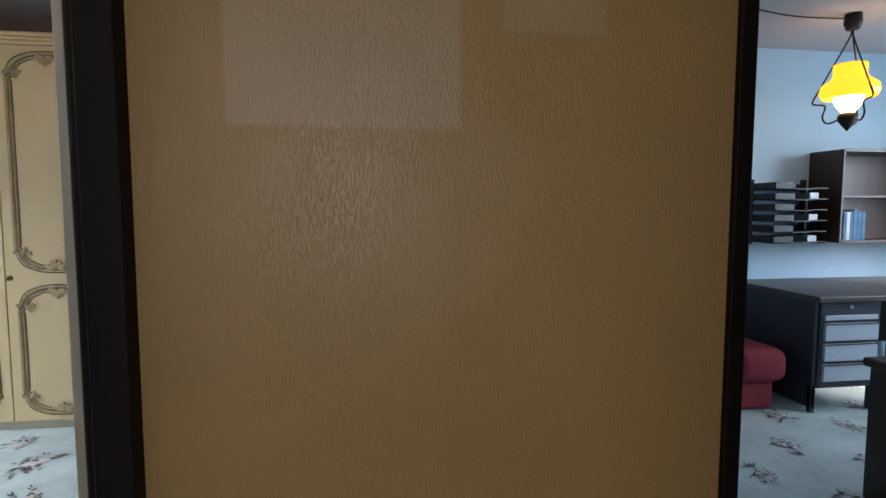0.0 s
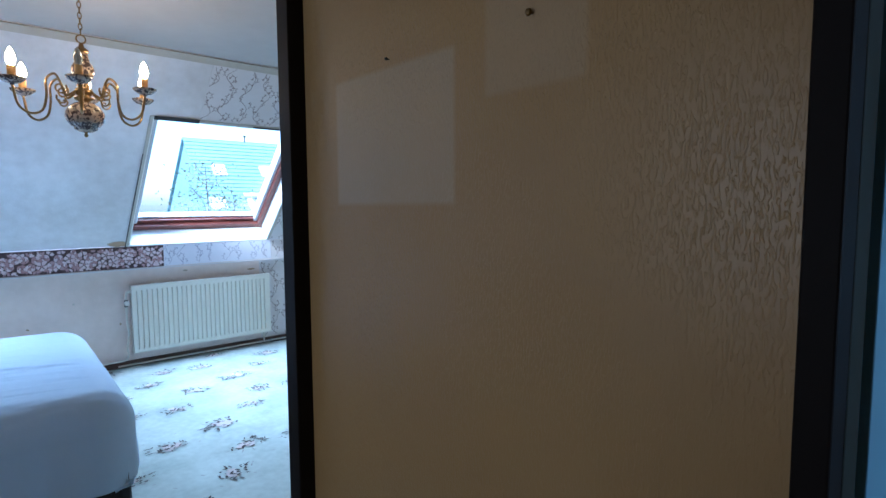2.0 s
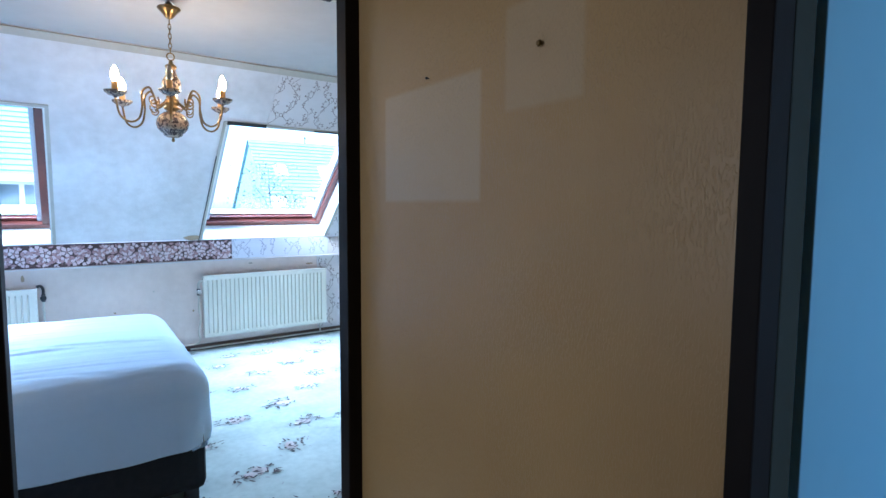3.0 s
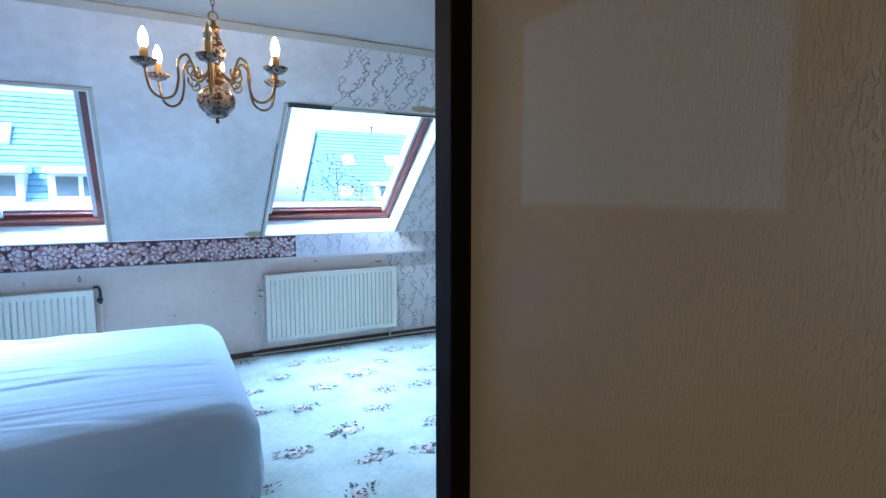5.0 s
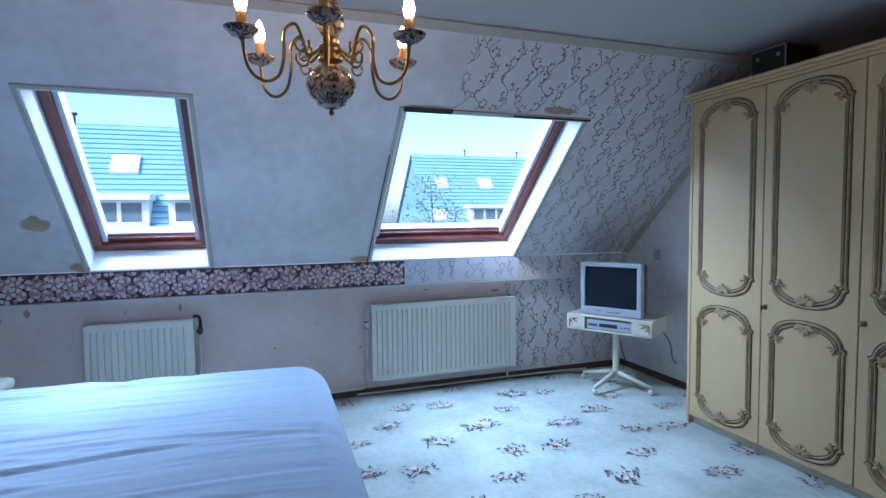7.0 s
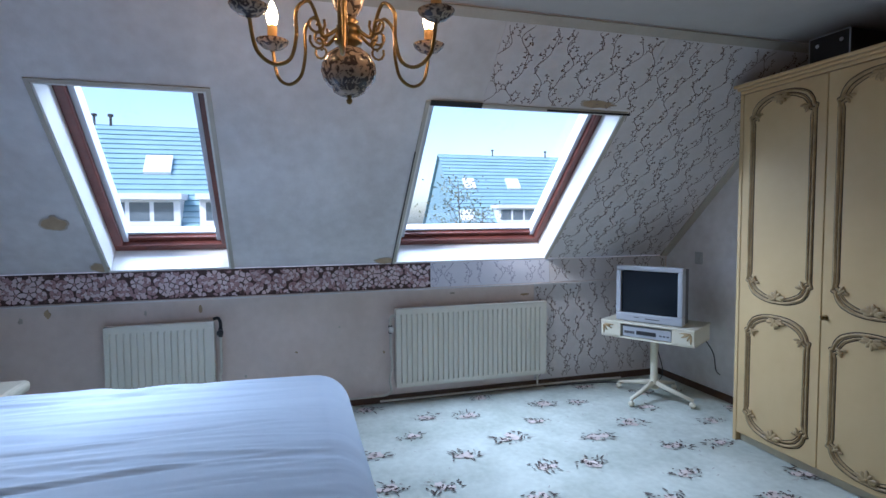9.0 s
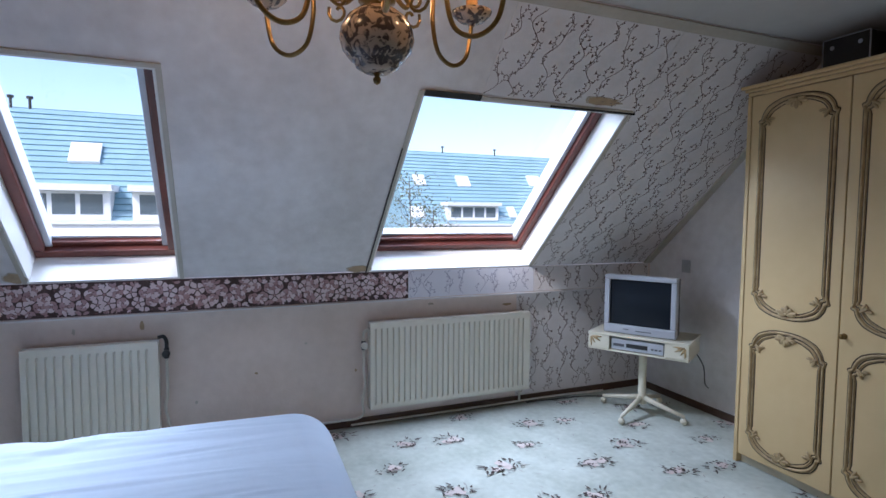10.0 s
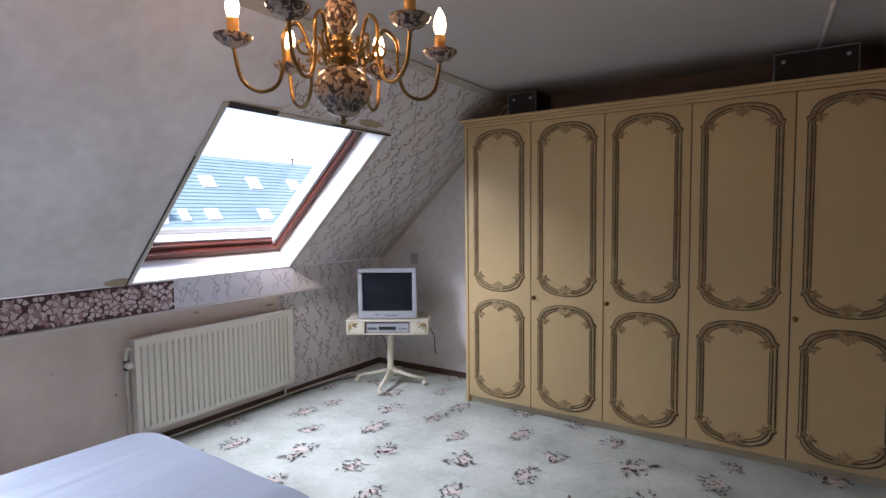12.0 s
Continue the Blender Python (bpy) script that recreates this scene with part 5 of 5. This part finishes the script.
television()
bm = bmesh.new()
tube(bm, curve_through([(-3.12, 3.95, 0.55), (-3.10, 4.05, 0.40), (-3.14, 4.12, 0.25), (-3.15, 4.17, 0.20)]), 0.004, 6)
tagged(part("cable", bm, M_BLACK, smooth=True), "thin black cable hanging behind the television table", "cable", "cables")
bm = bmesh.new()
tube(bm, curve_through([(-3.60, 3.82, 0.55), (-3.62, 3.88, 0.42), (-3.60, 3.95, 0.3), (-3.66, 4.0, 0.02), (-3.80, 3.5, 0.012), (-3.84, 3.0, 0.012)]), 0.004, 6)
tagged(part("cable", bm, M_BLACK, smooth=True), "thin black cable running down to the skirting", "cable", "cables")

# ---- study seen through the second doorway ----


def desk():
    d = thing("desk", (3.38, 3.23, 0), "dark steel desk with pale grey drawers", "desk")
    part("desktop", boxes((-0.02, 1.42, -0.02, 0.80, 0.715, 0.75), bevel=0.006), M_DESKTOP, d)
    part("side_panel", boxes((0.0, 0.03, 0.03, 0.78, 0.03, 0.715), bevel=0.003), M_DESK, d)
    part("pedestal_case", boxes((0.03, 0.46, 0.02, 0.76, 0.16, 0.715), bevel=0.003), M_DESK, d)
    part("side_panel", boxes((1.37, 1.40, 0.03, 0.78, 0.03, 0.715), bevel=0.003), M_DESK, d)
    part("modesty_panel", boxes((0.46, 1.37, 0.70, 0.72, 0.25, 0.70)), M_DESK, d)
    part("pen_tray", boxes((0.055, 0.435, 0.008, 0.022, 0.595, 0.625), bevel=0.003), M_DRAWER, d)
    for k in range(3):
        dr = part("drawer", boxes((0.055, 0.435, 0.0, 0.024, 0.205 + k * 0.13, 0.315 + k * 0.13), bevel=0.005), M_DRAWER, d, "pale grey drawer front")
        part("grip", boxes((0.06, 0.43, -0.006, 0.002, 0.309 + k * 0.13, 0.316 + k * 0.13), bevel=0.001), M_DESK, dr)
    for x in (0.015, 0.44, 1.385):
        part("leg", boxes((x - 0.015, x + 0.015, 0.03, 0.06, 0, 0.17)), M_DESK, d)
    part("lock", boxes((0.235, 0.255, 0.012, 0.021, 0.665, 0.685), bevel=0.002), M_SILVER, d)


desk()


def footstool():
    c = thing("footstool", (2.91, 3.33, 0), "dusty red velour footstool with a cushioned top", "footstool")
    part("base", boxes((-0.40, 0.29, 0.02, 0.60, 0.0, 0.20), bevel=0.03), M_RED, c)
    for x0, x1 in ((-0.45, -0.002), (0.002, 0.36)):
        bm = boxes((x0, x1, -0.03, 0.64, 0.18, 0.40))
        bmesh.ops.bevel(bm, geom=bm.edges[:], offset=0.075, segments=4, affect="EDGES", profile=0.5)
        part("cushion", bm, M_RED, c, smooth=True)


footstool()


def wall_cabinet():
    s = thing("wall_shelf", (4.01, 4.05, 1.04), "dark walnut wall cabinet with open shelves", "shelf")
    w, h, dp = 1.2, 0.68, 0.30
    part("side_board", boxes((0, 0.02, -dp, 0, 0, h), bevel=0.004), M_WALNUT, s)
    part("side_board", boxes((w - 0.02, w, -dp, 0, 0, h), bevel=0.004), M_WALNUT, s)
    part("top_board", boxes((0.02, w - 0.02, -dp, 0, h - 0.02, h), bevel=0.002), M_WALNUT, s)
    part("bottom_board", boxes((0.02, w - 0.02, -dp, 0, 0, 0.02), bevel=0.002), M_WALNUT, s)
    part("shelf", boxes((0.02, w - 0.02, -dp + 0.01, -0.01, 0.33, 0.348), bevel=0.002), M_WALNUT, s)
    part("back_board", boxes((0.02, w - 0.02, -0.012, 0, 0.02, h - 0.02)), M_WALNUT, s)


wall_cabinet()
rnd = random.Random(4)
bx = 4.07
for k in range(6):
    t, h = 0.022 + rnd.random() * 0.014, 0.20 + rnd.random() * 0.03
    bk = part("book", boxes((0, t, -0.15, 0, 0, h), bevel=0.002), (M_BOOKW if k == 1 else M_BOOK))
    bk.location = (bx, 3.93, 1.06)
    tagged(bk, "white bound book on the shelf" if k == 1 else "blue cloth book on the shelf", "book", "books on the wall shelf")
    part("pages", boxes((0.003, t - 0.003, -0.146, 0.001, 0.004, h + 0.001)), M_BOOKW, bk)
    bx += t + 0.002


def letter_rack():
    r = thing("letter_rack", (3.51, 4.05, 1.02), "black plastic letter tray rack fixed to the wall", "rack")
    for k in range(6):
        z = 0.02 + k * 0.078
        tr = part("tray", boxes((0, 0.43, -0.26, 0, z, z + 0.006), (0, 0.43, -0.006, 0, z, z + 0.05), (0, 0.006, -0.26, 0, z, z + 0.05), (0.30, 0.43, -0.26, -0.255, z, z + 0.012), (0, 0.16, -0.26, -0.255, z, z + 0.05)), M_BLACK, r)
        if k % 2 == 0:
            part("paper", boxes((0.30, 0.37, -0.24, -0.02, z + 0.007, z + 0.055)), M_DRAWER, tr)
    part("side_rail", boxes((-0.01, 0.0, -0.05, 0, 0, 0.49)), M_BLACK, r)
    part("side_rail", boxes((0.43, 0.44, -0.05, 0, 0, 0.49)), M_BLACK, r)


letter_rack()


def pendant():
    x, y = 3.60, 3.33
    p = thing("pendant_lamp", (x, y, 0), "wrought-iron pendant lamp with lit amber glass shade", "lamp")
    bm = bmesh.new()
    lathe(bm, [(0, CEIL), (0.045, CEIL), (0.05, CEIL - 0.055), (0.035, CEIL - 0.095), (0, CEIL - 0.10)], 16)
    part("canopy", bm, M_IRON, p, smooth=True)
    for k in range(3):
        a = k * math.tau / 3 + 0.4
        bm = bmesh.new()
        tube(bm, curve_through([(0, 0, CEIL - 0.095), (0.02 * math.cos(a), 0.02 * math.sin(a), 2.33), (0.09 * math.cos(a), 0.09 * math.sin(a), 2.18), (0.165 * math.cos(a), 0.165 * math.sin(a), 2.02)]), 0.005, 6)
        part("chain", bm, M_IRON, p, smooth=True)
        bm = bmesh.new()
        tube(bm, curve_through([(0.165 * math.cos(a), 0.165 * math.sin(a), 2.02), (0.185 * math.cos(a), 0.185 * math.sin(a), 1.96), (0.12 * math.cos(a), 0.12 * math.sin(a), 1.94), (0.13 * math.cos(a), 0.13 * math.sin(a), 1.87), (0.10 * math.cos(a), 0.10 * math.sin(a), 1.83), (0.03 * math.cos(a), 0.03 * math.sin(a), 1.86)]), 0.006, 6)
        part("scroll", bm, M_IRON, p, smooth=True)
    bm = bmesh.new()
    lathe(bm, [(0.09, 2.185), (0.088, 2.12), (0.10, 2.10), (0.15, 2.06), (0.158, 2.02), (0.145, 1.985), (0.135, 1.98), (0.14, 2.02), (0.09, 2.09)], 28)
    part("shade", bm, M_AMBER, p, "glowing amber glass shade", True)
    bm = bmesh.new()
    lathe(bm, [(0.085, 1.985), (0.07, 1.94), (0.04, 1.90), (0.03, 1.89)], 20)
    part("chimney_glass", bm, M_CHIMNEY, p, "lit clear glass chimney", True)
    bm = bmesh.new()
    lathe(bm, [(0.035, 1.89), (0.055, 1.87), (0.05, 1.84), (0.03, 1.81), (0.012, 1.79), (0, 1.775)], 18)
    part("oil_font", bm, M_IRON, p, smooth=True)
    bm = bmesh.new()
    tube(bm, curve_through([(0, 0, CEIL - 0.03), (-0.5, -0.05, CEIL - 0.05), (-1.1, -0.15, CEIL - 0.012)]), 0.005, 6)
    part("flex", bm, M_IRON, p, smooth=True)


pendant()


def side_table():
    s = thing("cabinet", (2.80, 1.95, 0), "dark brown low cabinet inside the study doorway", "cabinet")
    part("body", boxes((0, 0.45, 0, 0.40, 0.0, 0.60), bevel=0.008), M_WALNUT, s)
    part("top", boxes((-0.02, 0.47, -0.02, 0.42, 0.60, 0.64), bevel=0.01), M_WALNUT, s)


side_table()

# ---- outside ----
structure("ground", boxes((-400, 300, -400, 400, -6.3, -6.0)), M_GRASS, "gardens and paving far below", "ground")


def far_house(name, x, y0, y1, ridge, eaves, skylights, dormers, flues, label):
    h = thing(name, (x, (y0 + y1) / 2, -6.0), label, "house", "row houses across the gardens")
    cy = (y0 + y1) / 2
    hw = (y1 - y0) / 2
    run = (ridge - eaves) / math.tan(radians(48))
    G = -6.0
    part("wall", boxes((-2 * run, 0, -hw, hw, 0, eaves - G)), M_BRICKFAR, h)
    bm = bmesh.new()
    n = 22
    ang = math.atan2(ridge - eaves, run)
    for s in (1, -1):
        for k in range(n):
            a, b = k / n, (k + 1.12) / n
            lo = [(-run + s * run * (1 - a) + s * 0.06, eaves - G + (ridge - eaves) * a + 0.03), (-run + s * run * (1 - b), eaves - G + (ridge - eaves) * b)]
            q = [bm.verts.new((lo[0][0], -hw - 0.2, lo[0][1])), bm.verts.new((lo[0][0], hw + 0.2, lo[0][1])), bm.verts.new((lo[1][0], hw + 0.2, lo[1][1])), bm.verts.new((lo[1][0], -hw - 0.2, lo[1][1]))]
            bm.faces.new(q if s > 0 else q[::-1])
            q2 = [bm.verts.new((lo[0][0] - s * 0.06, -hw - 0.2, lo[0][1] - 0.05)), bm.verts.new((lo[0][0] - s * 0.06, hw + 0.2, lo[0][1] - 0.05))]
            bm.faces.new((q[1], q[0], q2[0], q2[1]) if s > 0 else (q[0], q[1], q2[1], q2[0]))
    gable = [(-2 * run, eaves - G), (0, eaves - G), (-run, ridge - G)]
    for s in (-1, 1):
        bm.faces.new([bm.verts.new((p[0], s * hw, p[1])) for p in (gable if s < 0 else gable[::-1])])
    part("roof", bm, M_ROOF, h, "slate-blue tiled roof")
    slope_at = lambda z: -(z - eaves) / math.tan(ang)
    for y, z, w, hh in skylights:
        sx = slope_at(z)
        m = Matrix.Translation((sx, y - cy, z - G)) @ Matrix.Rotation(ang, 4, "Y") @ pose(0, 0, 0)
        for nm, r, mt in (("skylight", (-hh / 2, hh / 2, -w / 2, w / 2, 0.02, 0.16), M_FARWHITE),):
            bm = boxes(r)
            bmesh.ops.transform(bm, matrix=m, verts=bm.verts[:])
            sl = part(nm, bm, mt, h)
            bm = boxes((-hh / 2 + 0.06, hh / 2 - 0.06, -w / 2 + 0.06, w / 2 - 0.06, 0.16, 0.18))
            bmesh.ops.transform(bm, matrix=m, verts=bm.verts[:])
            part("pane", bm, M_FARSKYL, sl)
    for y, z, w, hh in dormers:
        sx = slope_at(z) + 0.15
        yy = y - cy
        dm = part("dormer", boxes((sx - 2.2, sx, yy - w / 2, yy + w / 2, z - G, z - G + hh), (sx - 2.4, sx + 0.3, yy - w / 2 - 0.1, yy + w / 2 + 0.1, z - G + hh, z - G + hh + 0.22)), M_FARWHITE, h, "white flat-roofed dormer")
        k = max(2, int(w / 0.75))
        for i in range(k):
            a = yy - w / 2 + 0.15 + i * (w - 0.3) / k
            part("window", boxes((sx - 0.02, sx + 0.012, a + 0.07, a + (w - 0.3) / k - 0.07, z - G + 0.20, z - G + hh - 0.10)), M_FARGLASS, dm)
    part("gutter", boxes((0.0, 0.25, -hw, hw, eaves - G + 0.22, eaves - G + 0.52), (0.25, 0.32, -hw, hw, eaves - G + 0.40, eaves - G + 0.52), (-0.05, 0.20, -hw, hw, eaves - G - 0.05, eaves - G + 0.22)), M_FARWHITE, h, "white gutter board")
    for y in flues:
        bm = bmesh.new()
        tube(bm, [(-run, y - cy, ridge - G - 0.2), (-run, y - cy, ridge - G + 0.42)], 0.05, 8)
        tube(bm, [(-run, y - cy, ridge - G + 0.36), (-run, y - cy, ridge - G + 0.46)], 0.11, 8)
        part("flue_pipe", bm, M_DARK, h)


far_house("row_house", -21, -26, 4.5, 5.4, 0.7, ((-3.83, 3.6, 0.98, 0.98), (-8.4, 3.6, 0.98, 0.98), (-13, 3.6, 0.98, 0.98)), ((-4.45, 1.22, 3.45, 0.98), (-0.35, 1.22, 3.45, 0.98), (-9.5, 1.22, 3.45, 0.98)), (-6.5, -5.9, -14.0), "row house with slate roof, skylights and white dormers")
far_house("row_house", -31, 11.5, 46, 5.9, 0.4, ((12.9, 3.7, 0.8, 0.95), (16.1, 3.72, 0.95, 0.95), (21.9, 3.9, 1.0, 1.05), (25.7, 3.95, 1.0, 1.15), (12.1, 1.55, 0.9, 0.9), (18.9, 1.6, 0.55, 0.95), (20.9, 1.65, 0.95, 0.95), (25.0, 1.65, 0.95, 1.0), (29.5, 3.95, 1.0, 1.1)), ((15.8, 1.12, 3.6, 0.95), (33, 1.12, 3.6, 0.95)), (15.4, 19.6, 31.0), "row house with slate roof, skylights and white dormers")


def tree(x, y, h, seed):
    rnd = random.Random(seed)
    t = thing("tree", (x, y, -6.0), "slender garden tree with thin pale green leaves", "tree")
    bm = bmesh.new()
    tips = []
    tube(bm, [(0, 0, 0), (0.1, 0.05, h * 0.4), (0, 0.1, h * 0.75), (0.05, 0, h * 0.97)], [0.12, 0.07, 0.035, 0.012])
    for k in range(26):
        z = h * (0.35 + 0.6 * k / 26)
        a = k * 2.4
        ln = (1 - abs(k / 26 - 0.35)) * 1.9 * (0.7 + 0.5 * rnd.random())
        e = Vector((ln * math.cos(a), ln * math.sin(a), z + ln * 0.75))
        mid = Vector((ln * 0.5 * math.cos(a + 0.2), ln * 0.5 * math.sin(a + 0.2), z + ln * 0.3))
        tube(bm, [(0, 0, z), mid, e], [0.02, 0.012, 0.005], 5)
        tips += [e, mid, (e + mid) / 2]
    part("trunk", bm, M_BARK, t)
    verts, faces = [], []
    for p in tips:
        for k in range(9):
            c = p + Vector((rnd.gauss(0, 0.33), rnd.gauss(0, 0.33), rnd.gauss(0, 0.3)))
            s = 0.05 + rnd.random() * 0.05
            u = Vector((rnd.gauss(0, 1), rnd.gauss(0, 1), rnd.gauss(0, 1))).normalized()
            v = u.orthogonal().normalized()
            b = len(verts)
            verts += [tuple(c - u * s), tuple(c + v * s * 0.5), tuple(c + u * s), tuple(c - v * s * 0.5)]
            faces.append((b, b + 1, b + 2, b + 3))
    me = bpy.data.meshes.new("crown")
    me.from_pydata(verts, [], faces)
    me.materials.append(M_FOLIAGE)
    o = new("crown", me)
    o.parent = t


tree(-24.5, 9.0, 9.6, 1)
tree(-26, 10.8, 8.2, 2)
